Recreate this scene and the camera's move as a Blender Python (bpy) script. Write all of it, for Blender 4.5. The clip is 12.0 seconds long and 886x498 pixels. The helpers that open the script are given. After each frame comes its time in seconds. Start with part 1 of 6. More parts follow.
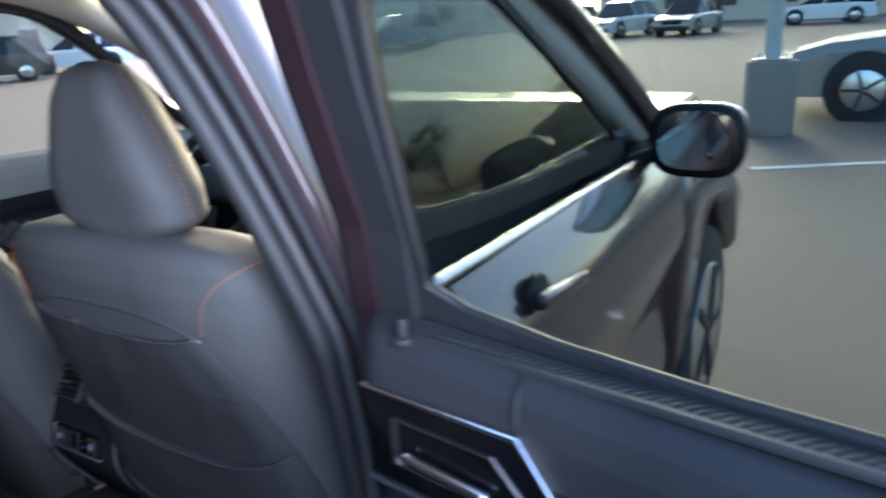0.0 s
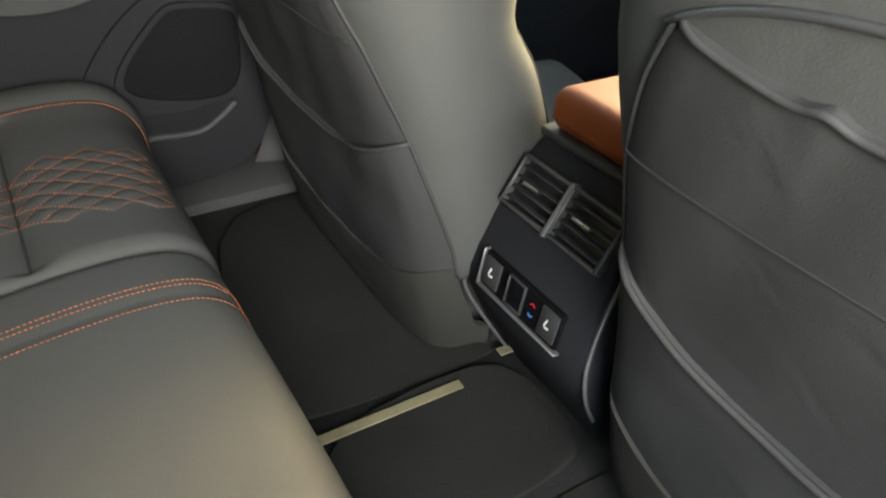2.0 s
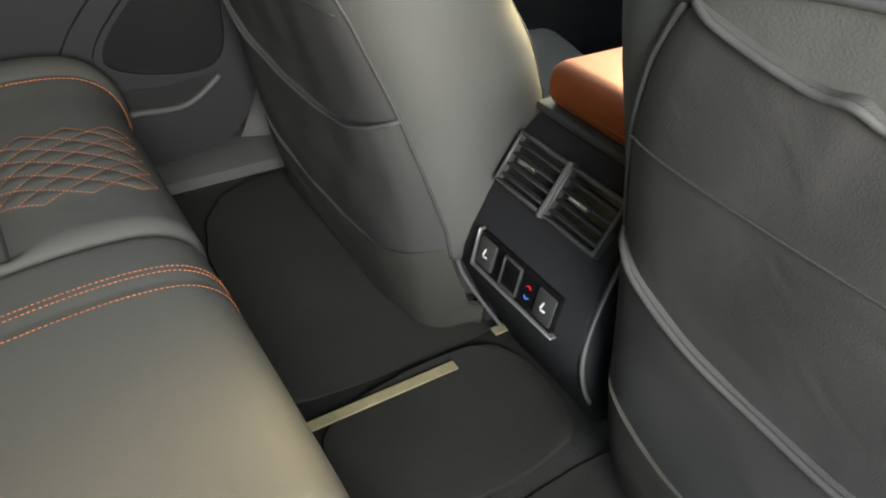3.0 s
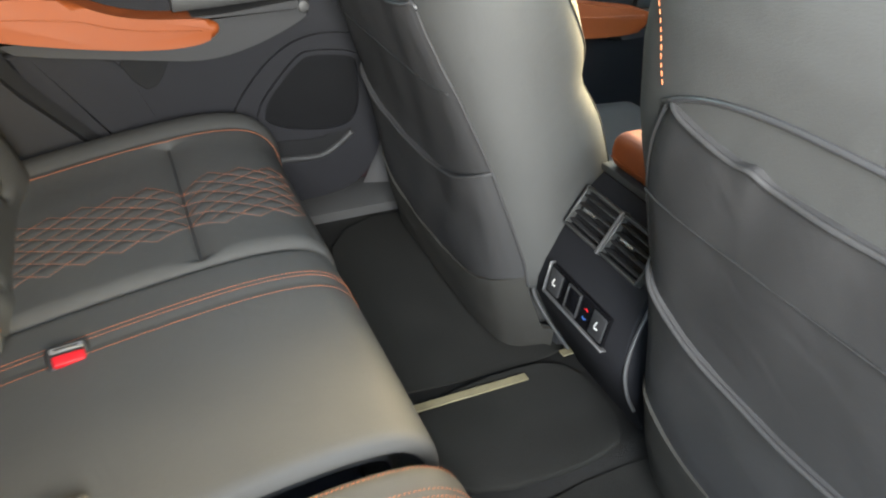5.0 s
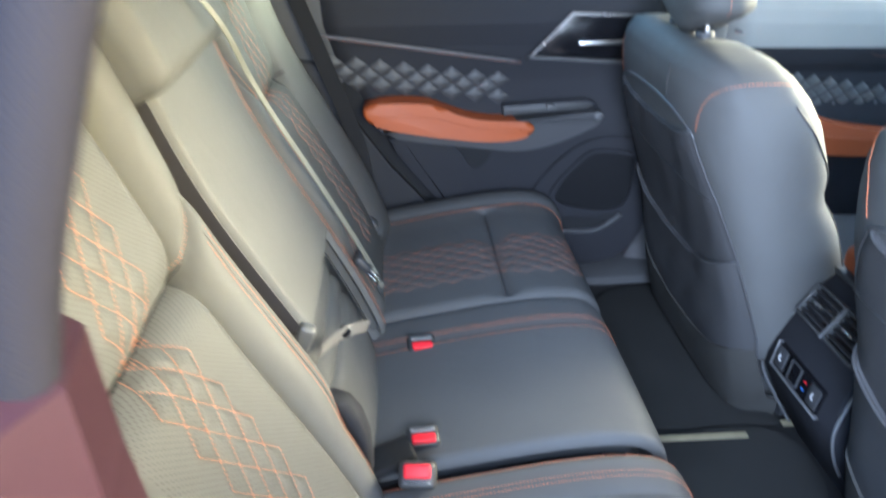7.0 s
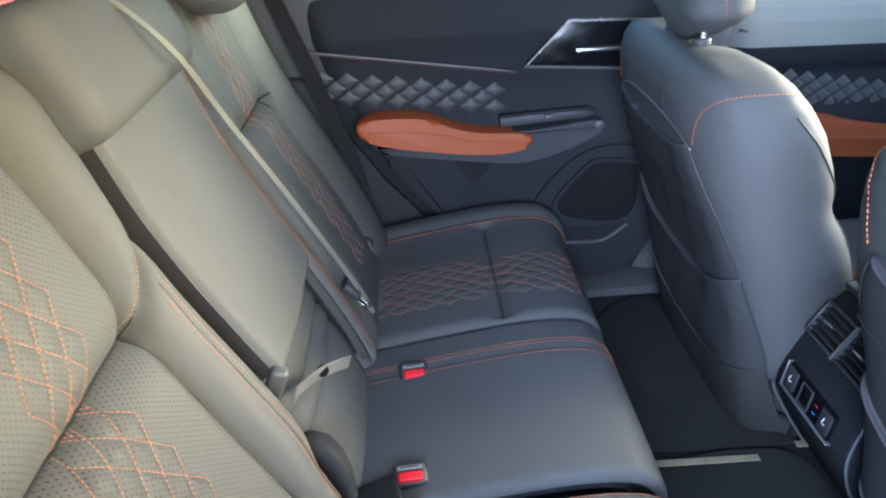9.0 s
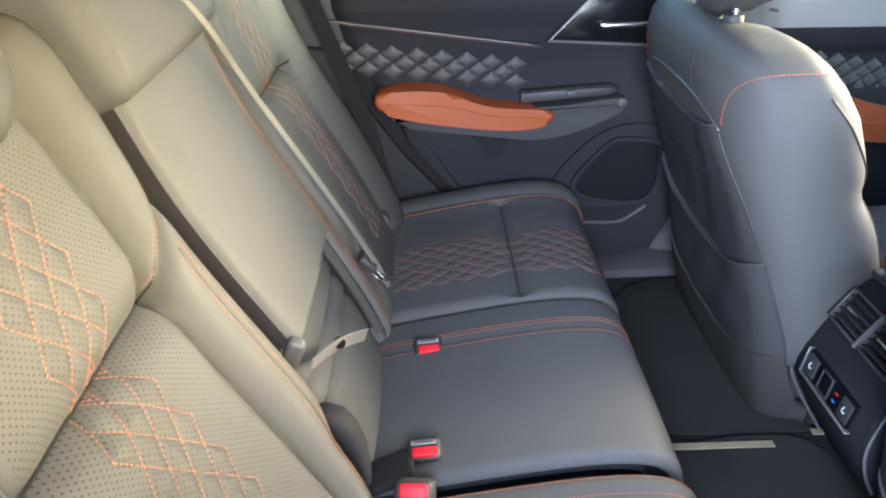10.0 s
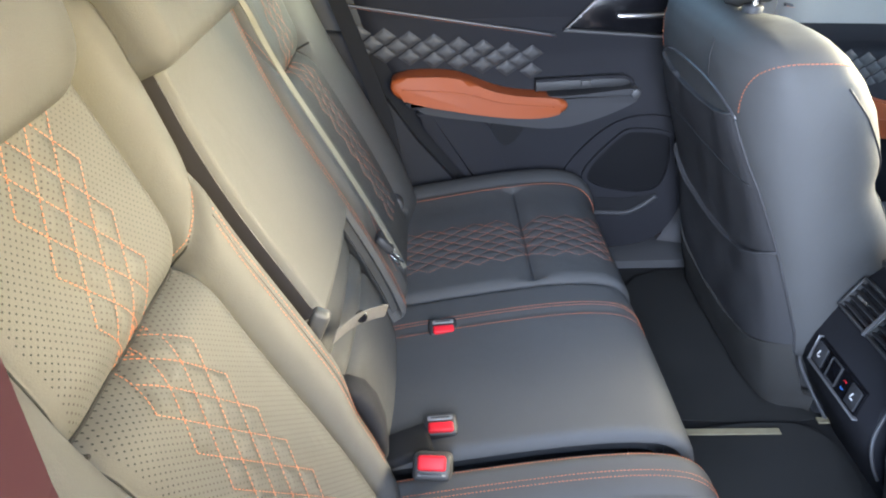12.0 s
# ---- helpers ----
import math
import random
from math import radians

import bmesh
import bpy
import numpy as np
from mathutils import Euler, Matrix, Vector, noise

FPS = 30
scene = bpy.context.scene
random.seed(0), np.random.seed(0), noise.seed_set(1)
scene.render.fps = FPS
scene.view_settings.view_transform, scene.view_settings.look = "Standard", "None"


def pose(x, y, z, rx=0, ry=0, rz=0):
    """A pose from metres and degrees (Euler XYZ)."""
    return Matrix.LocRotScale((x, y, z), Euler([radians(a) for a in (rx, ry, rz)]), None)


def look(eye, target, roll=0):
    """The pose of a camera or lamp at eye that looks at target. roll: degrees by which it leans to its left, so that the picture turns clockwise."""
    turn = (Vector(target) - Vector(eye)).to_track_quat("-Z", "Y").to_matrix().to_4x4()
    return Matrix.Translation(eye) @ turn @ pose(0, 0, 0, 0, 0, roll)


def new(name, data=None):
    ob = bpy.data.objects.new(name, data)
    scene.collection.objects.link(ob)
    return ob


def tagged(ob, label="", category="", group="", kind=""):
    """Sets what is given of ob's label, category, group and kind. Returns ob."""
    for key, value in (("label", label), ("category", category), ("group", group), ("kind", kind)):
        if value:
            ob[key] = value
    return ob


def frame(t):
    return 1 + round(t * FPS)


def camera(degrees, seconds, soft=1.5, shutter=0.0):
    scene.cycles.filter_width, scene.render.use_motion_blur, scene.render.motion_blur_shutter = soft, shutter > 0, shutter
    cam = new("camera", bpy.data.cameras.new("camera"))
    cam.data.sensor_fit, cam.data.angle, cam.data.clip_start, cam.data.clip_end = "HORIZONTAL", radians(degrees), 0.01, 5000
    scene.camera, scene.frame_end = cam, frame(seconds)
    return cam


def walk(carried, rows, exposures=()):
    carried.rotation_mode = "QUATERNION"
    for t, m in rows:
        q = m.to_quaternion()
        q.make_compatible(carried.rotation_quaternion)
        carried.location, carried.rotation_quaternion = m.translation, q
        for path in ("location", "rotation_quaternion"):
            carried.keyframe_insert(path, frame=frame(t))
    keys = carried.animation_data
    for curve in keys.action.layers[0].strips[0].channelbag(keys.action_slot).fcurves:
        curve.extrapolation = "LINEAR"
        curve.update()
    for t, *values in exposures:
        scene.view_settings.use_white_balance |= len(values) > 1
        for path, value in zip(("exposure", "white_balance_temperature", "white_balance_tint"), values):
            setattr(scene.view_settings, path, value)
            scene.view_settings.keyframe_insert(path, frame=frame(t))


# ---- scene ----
cam = camera(63.9, 12.0, 2.0, 0.5)
PATH = [
    (0, (1.315, -0.685, 1.444), (0.33, 0.942, 0.825), -3.4),
    (0.5, (1.132, -0.662, 1.433), (-0.106, 0.772, 0.793), -3.7),
    (1, (0.847, -0.554, 1.383), (-0.622, 0.575, 0.63), -3.6),
    (1.5, (0.557, -0.428, 1.217), (-0.906, 0.506, 0.224), 2.5),
    (2, (0.457, -0.421, 1.161), (-0.886, 0.51, 0.007), 4.3),
    (2.5, (0.432, -0.406, 1.157), (-0.855, 0.529, -0.055), 4.4),
    (2.7, (0.43, -0.407, 1.157), (-0.849, 0.527, -0.064), 4.5),
    (4.3, (0.488, -0.418, 1.204), (-0.895, 0.397, 0.01), 3.6),
    (4.5, (0.503, -0.429, 1.211), (-0.913, 0.35, 0.033), 3.2),
    (5, (0.605, -0.492, 1.254), (-0.892, 0.233, 0.143), 2.4),
    (5.5, (0.732, -0.566, 1.271), (-0.812, 0.115, 0.197), 1.5),
    (6, (0.831, -0.621, 1.257), (-0.754, -0.227, 0.103), 0.6),
    (6.5, (0.85, -0.63, 1.286), (-0.795, -0.426, 0.167), 0.1),
    (7, (0.886, -0.643, 1.415), (-0.869, -0.52, 0.463), -0.5),
    (7.2, (0.94, -0.617, 1.451), (-0.826, -0.587, 0.514), -0.4),
    (8.8, (0.851, -0.589, 1.443), (-0.912, -0.534, 0.5), -3.0),
    (9, (0.832, -0.578, 1.435), (-0.922, -0.528, 0.476), -3.2),
    (9.5, (0.801, -0.563, 1.406), (-0.929, -0.527, 0.402), -3.1),
    (10, (0.82, -0.594, 1.423), (-0.905, -0.571, 0.412), -2.0),
    (10.5, (0.836, -0.608, 1.425), (-0.886, -0.572, 0.408), -0.8),
    (11, (0.846, -0.624, 1.415), (-0.873, -0.593, 0.392), -0.5),
    (11.5, (0.845, -0.623, 1.407), (-0.869, -0.598, 0.377), -0.6),
    (12, (0.844, -0.626, 1.41), (-0.876, -0.597, 0.39), -0.6),
]
walk(cam, [(t, look(eye, target, roll)) for t, eye, target, roll in PATH],
     [(0, 2.5, 5400, 19), (0.5, 2.7, 5500, 19), (0.9, 2.47, 5700, 18), (1.0, 2.52, 5850, 18), (1.2, 2.8, 6100, 12), (1.5, 3.35, 7000, 9), (2.0, 3.95, 7700, 7), (2.5, 4.12, 7800, 7), (4.5, 4.35, 7600, 8), (5.5, 4.36, 6700, 10), (6.5, 4.05, 5800, 12), (7.0, 4.2, 5200, 12), (9.0, 3.75, 5050, 15), (9.5, 3.87, 5600, 15), (10.0, 4.1, 5600, 17), (12, 4.12, 5550, 15)])

# ---- world, sun, exposure ----
world = bpy.data.worlds.new("sky")
scene.world = world
world.use_nodes = True
_n = world.node_tree.nodes
_sky = _n.new("ShaderNodeTexSky")
_sky.sky_type, _sky.sun_disc = "NISHITA", False
_sky.sun_elevation, _sky.sun_rotation = radians(15), radians(-19)
_sky.air_density, _sky.dust_density = 1.0, 3.0
_bg = _n["Background"]
_bg.inputs["Strength"].default_value = 0.24
world.node_tree.links.new(_sky.outputs[0], _bg.inputs[0])
_sun = bpy.data.lights.new("sun", "SUN")
_sun.energy, _sun.angle, _sun.color = 1.5, radians(26), (1.0, 0.74, 0.38)
sun = new("sun", _sun)
sun.matrix_world = look((-3.3, 9.4, 3.1), (0, 0, 0.5))
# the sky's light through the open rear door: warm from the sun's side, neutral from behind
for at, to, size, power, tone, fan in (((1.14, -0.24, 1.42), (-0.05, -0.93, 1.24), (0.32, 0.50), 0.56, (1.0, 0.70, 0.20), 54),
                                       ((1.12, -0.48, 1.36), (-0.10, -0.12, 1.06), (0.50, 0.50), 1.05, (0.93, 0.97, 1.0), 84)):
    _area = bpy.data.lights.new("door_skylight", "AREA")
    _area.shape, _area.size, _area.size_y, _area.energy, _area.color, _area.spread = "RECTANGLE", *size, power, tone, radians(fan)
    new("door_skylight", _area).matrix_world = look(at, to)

# ---- materials ----
def surface(name, colour, rough=0.5, metal=0.0, grain=(400, 0.1), stain=(6, 0.12), coat=0.0, spec=0.5, soft=0.0):
    """A node material: base colour with two scales of variation, fine relief and worn gloss."""
    m = bpy.data.materials.new(name)
    m.use_nodes = True
    n, l = m.node_tree.nodes, m.node_tree.links
    b = n["Principled BSDF"]
    co = n.new("ShaderNodeTexCoord")
    src = co.outputs["Object"]
    big, fine = n.new("ShaderNodeTexNoise"), n.new("ShaderNodeTexNoise")
    big.inputs["Scale"].default_value, big.inputs["Detail"].default_value = stain[0], 5
    fine.inputs["Scale"].default_value, fine.inputs["Detail"].default_value = grain[0], 3
    l.new(src, big.inputs["Vector"]), l.new(src, fine.inputs["Vector"])
    ramp = n.new("ShaderNodeMapRange")
    ramp.inputs["To Min"].default_value, ramp.inputs["To Max"].default_value = 1 - stain[1], 1 + stain[1]
    l.new(big.outputs["Fac"], ramp.inputs["Value"])
    ramp2 = n.new("ShaderNodeMapRange")
    ramp2.inputs["To Min"].default_value, ramp2.inputs["To Max"].default_value = 1 - 0.6 * stain[1], 1 + 0.6 * stain[1]
    l.new(fine.outputs["Fac"], ramp2.inputs["Value"])
    mul = n.new("ShaderNodeMath")
    mul.operation = "MULTIPLY"
    l.new(ramp.outputs[0], mul.inputs[0]), l.new(ramp2.outputs[0], mul.inputs[1])
    mix = n.new("ShaderNodeVectorMath")
    mix.operation = "SCALE"
    mix.inputs[0].default_value = colour
    l.new(mul.outputs[0], mix.inputs["Scale"])
    l.new(mix.outputs[0], b.inputs["Base Color"])
    rr = n.new("ShaderNodeMapRange")
    rr.inputs["To Min"].default_value, rr.inputs["To Max"].default_value = rough * 0.85, min(1, rough * 1.15)
    l.new(big.outputs["Fac"], rr.inputs["Value"])
    l.new(rr.outputs[0], b.inputs["Roughness"])
    b.inputs["Metallic"].default_value = metal
    b.inputs["Coat Weight"].default_value = coat
    b.inputs["Coat Roughness"].default_value = 0.06
    b.inputs["Specular IOR Level"].default_value = spec
    if grain[1]:
        bump = n.new("ShaderNodeBump")
        bump.inputs["Strength"].default_value, bump.inputs["Distance"].default_value = grain[1], 0.002
        l.new(fine.outputs["Fac"], bump.inputs["Height"])
        l.new(bump.outputs[0], b.inputs["Normal"])
        if soft:
            wave, swell = n.new("ShaderNodeTexNoise"), n.new("ShaderNodeBump")
            wave.inputs["Scale"].default_value, wave.inputs["Detail"].default_value, wave.inputs["Distortion"].default_value = 16, 2.5, 0.6
            swell.inputs["Strength"].default_value, swell.inputs["Distance"].default_value = soft, 0.012
            l.new(src, wave.inputs["Vector"]), l.new(wave.outputs["Fac"], swell.inputs["Height"])
            l.new(swell.outputs[0], bump.inputs["Normal"])
    return m


def perforated(m, pitch=0.0050, lo=0.268, hi=0.492):
    """Adds rows of small pricked holes, in the metres of the surface's own chart."""
    n, l = m.node_tree.nodes, m.node_tree.links
    b = n["Principled BSDF"]
    uvm = n.new("ShaderNodeUVMap")
    sc = n.new("ShaderNodeVectorMath")
    sc.operation = "SCALE"
    sc.inputs["Scale"].default_value = 1 / pitch
    l.new(uvm.outputs[0], sc.inputs[0])
    rot = n.new("ShaderNodeVectorRotate")
    rot.inputs["Angle"].default_value = radians(45)
    l.new(sc.outputs[0], rot.inputs["Vector"])
    fr = n.new("ShaderNodeVectorMath")
    fr.operation = "FRACTION"
    l.new(rot.outputs[0], fr.inputs[0])
    di = n.new("ShaderNodeVectorMath")
    di.operation = "DISTANCE"
    di.inputs[1].default_value = (0.5, 0.5, 0)
    l.new(fr.outputs[0], di.inputs[0])
    lt = n.new("ShaderNodeMath")
    lt.operation = "LESS_THAN"
    lt.inputs[1].default_value = 0.16
    l.new(di.outputs["Value"], lt.inputs[0])
    mx = n.new("ShaderNodeMix")
    mx.data_type = "RGBA"
    old = b.inputs["Base Color"].links[0].from_socket
    sep, ab, ga, gb = n.new("ShaderNodeSeparateXYZ"), n.new("ShaderNodeMath"), n.new("ShaderNodeMath"), n.new("ShaderNodeMath")
    ab.operation, ga.operation, gb.operation = "ABSOLUTE", "GREATER_THAN", "LESS_THAN"
    ga.inputs[1].default_value, gb.inputs[1].default_value = lo, hi
    l.new(uvm.outputs[0], sep.inputs[0]), l.new(sep.outputs[0], ab.inputs[0])
    l.new(ab.outputs[0], ga.inputs[0]), l.new(ab.outputs[0], gb.inputs[0])
    m1, m2 = n.new("ShaderNodeMath"), n.new("ShaderNodeMath")
    m1.operation = m2.operation = "MULTIPLY"
    l.new(lt.outputs[0], m1.inputs[0]), l.new(ga.outputs[0], m1.inputs[1])
    l.new(m1.outputs[0], m2.inputs[0]), l.new(gb.outputs[0], m2.inputs[1])
    l.new(m2.outputs[0], mx.inputs["Factor"])
    l.new(old, mx.inputs["A"])
    mx.inputs["B"].default_value = (0.006, 0.006, 0.007, 1)
    l.new(mx.outputs["Result"], b.inputs["Base Color"])
    return m


def glass(name, colour, tint):
    m = bpy.data.materials.new(name)
    m.use_nodes = True
    n, l = m.node_tree.nodes, m.node_tree.links
    n.remove(n["Principled BSDF"])
    t, g, mix, fr = n.new("ShaderNodeBsdfTransparent"), n.new("ShaderNodeBsdfGlossy"), n.new("ShaderNodeMixShader"), n.new("ShaderNodeLayerWeight")
    t.inputs["Color"].default_value = (*(c * tint for c in colour), 1)
    g.inputs["Roughness"].default_value = 0.02
    fr.inputs["Blend"].default_value = 0.5
    pw, sc = n.new("ShaderNodeMath"), n.new("ShaderNodeMath")
    pw.operation, sc.operation = "POWER", "MULTIPLY_ADD"
    pw.inputs[1].default_value, sc.inputs[1].default_value, sc.inputs[2].default_value = 5.0, 0.55, 0.03
    l.new(fr.outputs["Facing"], pw.inputs[0]), l.new(pw.outputs[0], sc.inputs[0])
    l.new(sc.outputs[0], mix.inputs[0]), l.new(t.outputs[0], mix.inputs[1]), l.new(g.outputs[0], mix.inputs[2])
    l.new(mix.outputs[0], n["Material Output"].inputs[0])
    return m


def glowing(name, colour, strength):
    m = bpy.data.materials.new(name)
    m.use_nodes = True
    b = m.node_tree.nodes["Principled BSDF"]
    b.inputs["Base Color"].default_value = (*colour, 1)
    b.inputs["Emission Color"].default_value, b.inputs["Emission Strength"].default_value = (*colour, 1), strength
    return m


LEATHER = surface("black_leather", (0.050, 0.050, 0.050), 0.66, grain=(700, 0.16), stain=(9, 0.12), soft=0.13, spec=0.15)
LEATHER_P = perforated(surface("perforated_leather", (0.050, 0.050, 0.050), 0.66, grain=(700, 0.16), stain=(9, 0.12), soft=0.13, spec=0.15))
FABRIC = surface("seat_back_vinyl", (0.033, 0.0325, 0.034), 0.58, grain=(900, 0.2), stain=(8, 0.10), soft=0.16, spec=0.15)
ORANGE = surface("orange_leather", (0.20, 0.040, 0.004), 0.58, grain=(600, 0.12), stain=(12, 0.06))
THREAD = surface("orange_thread", (0.34, 0.100, 0.038), 0.75, grain=(900, 0.1))
PIPING = surface("black_piping", (0.035, 0.035, 0.038), 0.4, grain=(600, 0.05))
PLASTIC = surface("soft_black_plastic", (0.024, 0.024, 0.026), 0.55, grain=(900, 0.25), stain=(7, 0.1), spec=0.3)
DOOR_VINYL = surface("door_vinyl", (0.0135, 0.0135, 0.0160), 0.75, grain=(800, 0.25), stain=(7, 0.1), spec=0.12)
PLASTIC_HARD = surface("hard_grey_plastic", (0.034, 0.034, 0.035), 0.5, grain=(800, 0.2), stain=(7, 0.1))
PIANO = surface("gloss_black", (0.004, 0.004, 0.005), 0.14, grain=(300, 0.0), stain=(5, 0.1), spec=0.4)
CHROME = surface("satin_chrome", (0.60, 0.58, 0.58), 0.26, 1.0, grain=(300, 0.02), stain=(10, 0.05))
STEEL = surface("bright_steel", (0.6, 0.6, 0.6), 0.25, 1.0, grain=(300, 0.03))
CARPET = surface("black_carpet", (0.016, 0.016, 0.016), 0.95, grain=(500, 0.9), stain=(12, 0.3), spec=0.1)
MATTING = surface("black_floor_mat", (0.019, 0.019, 0.018), 0.9, grain=(700, 0.8), stain=(10, 0.3), spec=0.15)
LIGHT_SLIVER = surface("pale_light_sliver", (0.16, 0.14, 0.085), 0.8, grain=(400, 0.4), stain=(40, 0.4))
PAINT = surface("dark_red_paint", (0.040, 0.020, 0.025), 0.36, 0.3, grain=(2500, 0.0), stain=(3, 0.05), coat=0.8)
PAINT.node_tree.nodes["Principled BSDF"].inputs["Coat IOR"].default_value = 1.8
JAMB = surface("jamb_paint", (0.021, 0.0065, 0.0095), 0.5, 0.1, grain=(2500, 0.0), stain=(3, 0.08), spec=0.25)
DASH_SKIN = surface("dash_skin", (0.022, 0.022, 0.023), 0.95, grain=(900, 0.3), stain=(6, 0.1), spec=0.1)
QUILT_VINYL = surface("quilted_door_vinyl", (0.024, 0.0235, 0.025), 0.55, grain=(800, 0.15), stain=(9, 0.1), spec=0.35)
# front door tops: grey raised to hold the light from the windscreen
LIT_UPPER_VINYL = surface("windscreen_lit_door_top", (0.15, 0.15, 0.142), 0.66, grain=(800, 0.25), stain=(7, 0.1), spec=0.3)
RUBBER = surface("black_rubber", (0.012, 0.012, 0.013), 0.6, grain=(300, 0.1), stain=(10, 0.15))
RED = surface("red_button", (0.36, 0.006, 0.012), 0.55, grain=(500, 0.03), stain=(30, 0.05), spec=0.25)
WHITE_MARK = surface("white_print", (0.50, 0.50, 0.50), 0.6, grain=(500, 0.0), stain=(30, 0.05))
PILLAR = surface("grey_pillar_plastic", (0.062, 0.060, 0.062), 0.6, grain=(800, 0.2), stain=(7, 0.1), spec=0.35)
SIDE_TRIM = surface("side_trim_plastic", (0.019, 0.019, 0.021), 0.75, grain=(800, 0.25), stain=(7, 0.1), spec=0.14)
KICK = surface("grey_kick_carpet", (0.032, 0.031, 0.029), 0.95, grain=(900, 0.7), stain=(14, 0.2), spec=0.1)
HEADLINER = surface("grey_headliner", (0.60, 0.57, 0.52), 0.95, grain=(500, 0.4), stain=(5, 0.06), spec=0.1)
# belt webbing, and the flat black put into gaps, tucks and hollows as shade
BELT_AND_SHADE = surface("black_webbing_and_shade", (0.010, 0.010, 0.011), 0.8, grain=(1200, 0.5), stain=(20, 0.1), spec=0.15)
FRONT_GLASS = glass("front_door_glass", (0.96, 1.0, 0.96), 0.68)
CLEAR = glass("clear_glass", (0.96, 1.0, 0.97), 0.95)
SIDE_TINT = glass("side_privacy_glass", (0.90, 1.0, 0.95), 0.76)
TINTED = glass("privacy_glass", (0.87, 0.98, 0.95), 0.54)
MIRROR = surface("mirror_glass", (0.85, 0.85, 0.87), 0.02, 1.0, grain=(300, 0.0), stain=(4, 0.02))
SCREEN = glowing("lit_screen", (0.95, 0.95, 0.92), 0.9)
SCREEN_DIM = glowing("lit_screen_keys", (0.45, 0.42, 0.38), 0.8)
ASPHALT = surface("asphalt", (0.20, 0.158, 0.127), 0.9, grain=(60, 0.5), stain=(0.12, 0.25), spec=0.2)
LINE = surface("road_line", (0.6, 0.58, 0.5), 0.8, grain=(60, 0.3), stain=(2, 0.2))
CONCRETE = surface("concrete", (0.24, 0.22, 0.19), 0.9, grain=(60, 0.4), stain=(2, 0.2))
TYRE = surface("tyre_rubber", (0.015, 0.015, 0.016), 0.8, grain=(60, 0.3))

# ---- tools ----
def link(name, verts, faces, material, parent=None, label="", uvs=None, smooth=True):
    me = bpy.data.meshes.new(name)
    me.from_pydata([tuple(v) for v in verts], [], [tuple(f) for f in faces])
    me.materials.append(material)
    if smooth:
        me.polygons.foreach_set("use_smooth", [True] * len(me.polygons))
    if uvs is not None:
        lay = me.uv_layers.new(name="UVMap")
        loop = np.zeros(len(me.loops), dtype=np.int32)
        me.loops.foreach_get("vertex_index", loop)
        lay.data.foreach_set("uv", np.asarray(uvs, dtype=np.float32)[loop].ravel())
    me.update()
    ob = new(name, me)
    if parent is not None:
        ob.parent = parent
    if label:
        ob["label"] = label
    return ob


def thing(name, label, category, at=(0, 0, 0), group="", kind=""):
    ob = new(name)
    ob.empty_display_size = 0.05
    ob.location = at
    return tagged(ob, label, category, group, kind)


def part(name, bm, material, parent=None, label="", smooth=True):
    me = bpy.data.meshes.new(name)
    bmesh.ops.recalc_face_normals(bm, faces=bm.faces)
    bm.to_mesh(me)
    bm.free()
    me.materials.append(material)
    if smooth:
        me.polygons.foreach_set("use_smooth", [True] * len(me.polygons))
        me.set_sharp_from_angle(angle=radians(40))
    ob = new(name, me)
    if parent is not None:
        ob.parent = parent
    if label:
        ob["label"] = label
    return ob


def block(c, s, bevel=0.0, seg=2, turn=(0, 0, 0), bm=None):
    """A bevelled box with centre c and size s, added to bm."""
    tmp = bmesh.new()
    bmesh.ops.create_cube(tmp, size=1)
    bmesh.ops.scale(tmp, vec=s, verts=tmp.verts)
    if bevel:
        bmesh.ops.bevel(tmp, geom=tmp.edges[:], offset=min(bevel, 0.49 * min(s)), segments=seg, affect="EDGES", profile=0.5)
    bmesh.ops.transform(tmp, matrix=pose(*c, *turn), verts=tmp.verts)
    if bm is None:
        return tmp
    me = bpy.data.meshes.new("tmp")
    tmp.to_mesh(me)
    tmp.free()
    bm.from_mesh(me)
    bpy.data.meshes.remove(me)
    return bm


def drum(c, r, depth, axis="z", seg=24, bevel=0.0, r2=None, bm=None):
    tmp = bmesh.new()
    bmesh.ops.create_cone(tmp, cap_ends=True, segments=seg, radius1=r, radius2=r if r2 is None else r2, depth=depth)
    if bevel:
        rim = [e for e in tmp.edges if abs(e.verts[0].co.z - e.verts[1].co.z) < 1e-6]
        bmesh.ops.bevel(tmp, geom=rim, offset=bevel, segments=2, affect="EDGES", profile=0.5)
    turn = {"z": (0, 0, 0), "x": (0, 90, 0), "y": (90, 0, 0)}[axis]
    bmesh.ops.transform(tmp, matrix=pose(*c, *turn), verts=tmp.verts)
    if bm is None:
        return tmp
    me = bpy.data.meshes.new("tmp")
    tmp.to_mesh(me)
    tmp.free()
    bm.from_mesh(me)
    bpy.data.meshes.remove(me)
    return bm


def soften(pts, rounds=2, closed=False):
    """Corner cutting: a smooth line through the run of given points."""
    p = np.asarray(pts, float)
    for _ in range(rounds):
        q = np.roll(p, -1, 0) if closed else p[1:]
        a = p if closed else p[:-1]
        r = np.empty((2 * len(a), p.shape[1]))
        r[0::2], r[1::2] = 0.75 * a + 0.25 * q, 0.25 * a + 0.75 * q
        p = r if closed else np.vstack([p[:1], r, p[-1:]])
    return p


def resample(pts, step):
    p = np.asarray(pts, float)
    d = np.r_[0, np.cumsum(np.linalg.norm(np.diff(p, axis=0), axis=1))]
    n = max(2, int(d[-1] / step) + 1)
    t = np.linspace(0, d[-1], n)
    return np.stack([np.interp(t, d, p[:, k]) for k in range(p.shape[1])], 1)


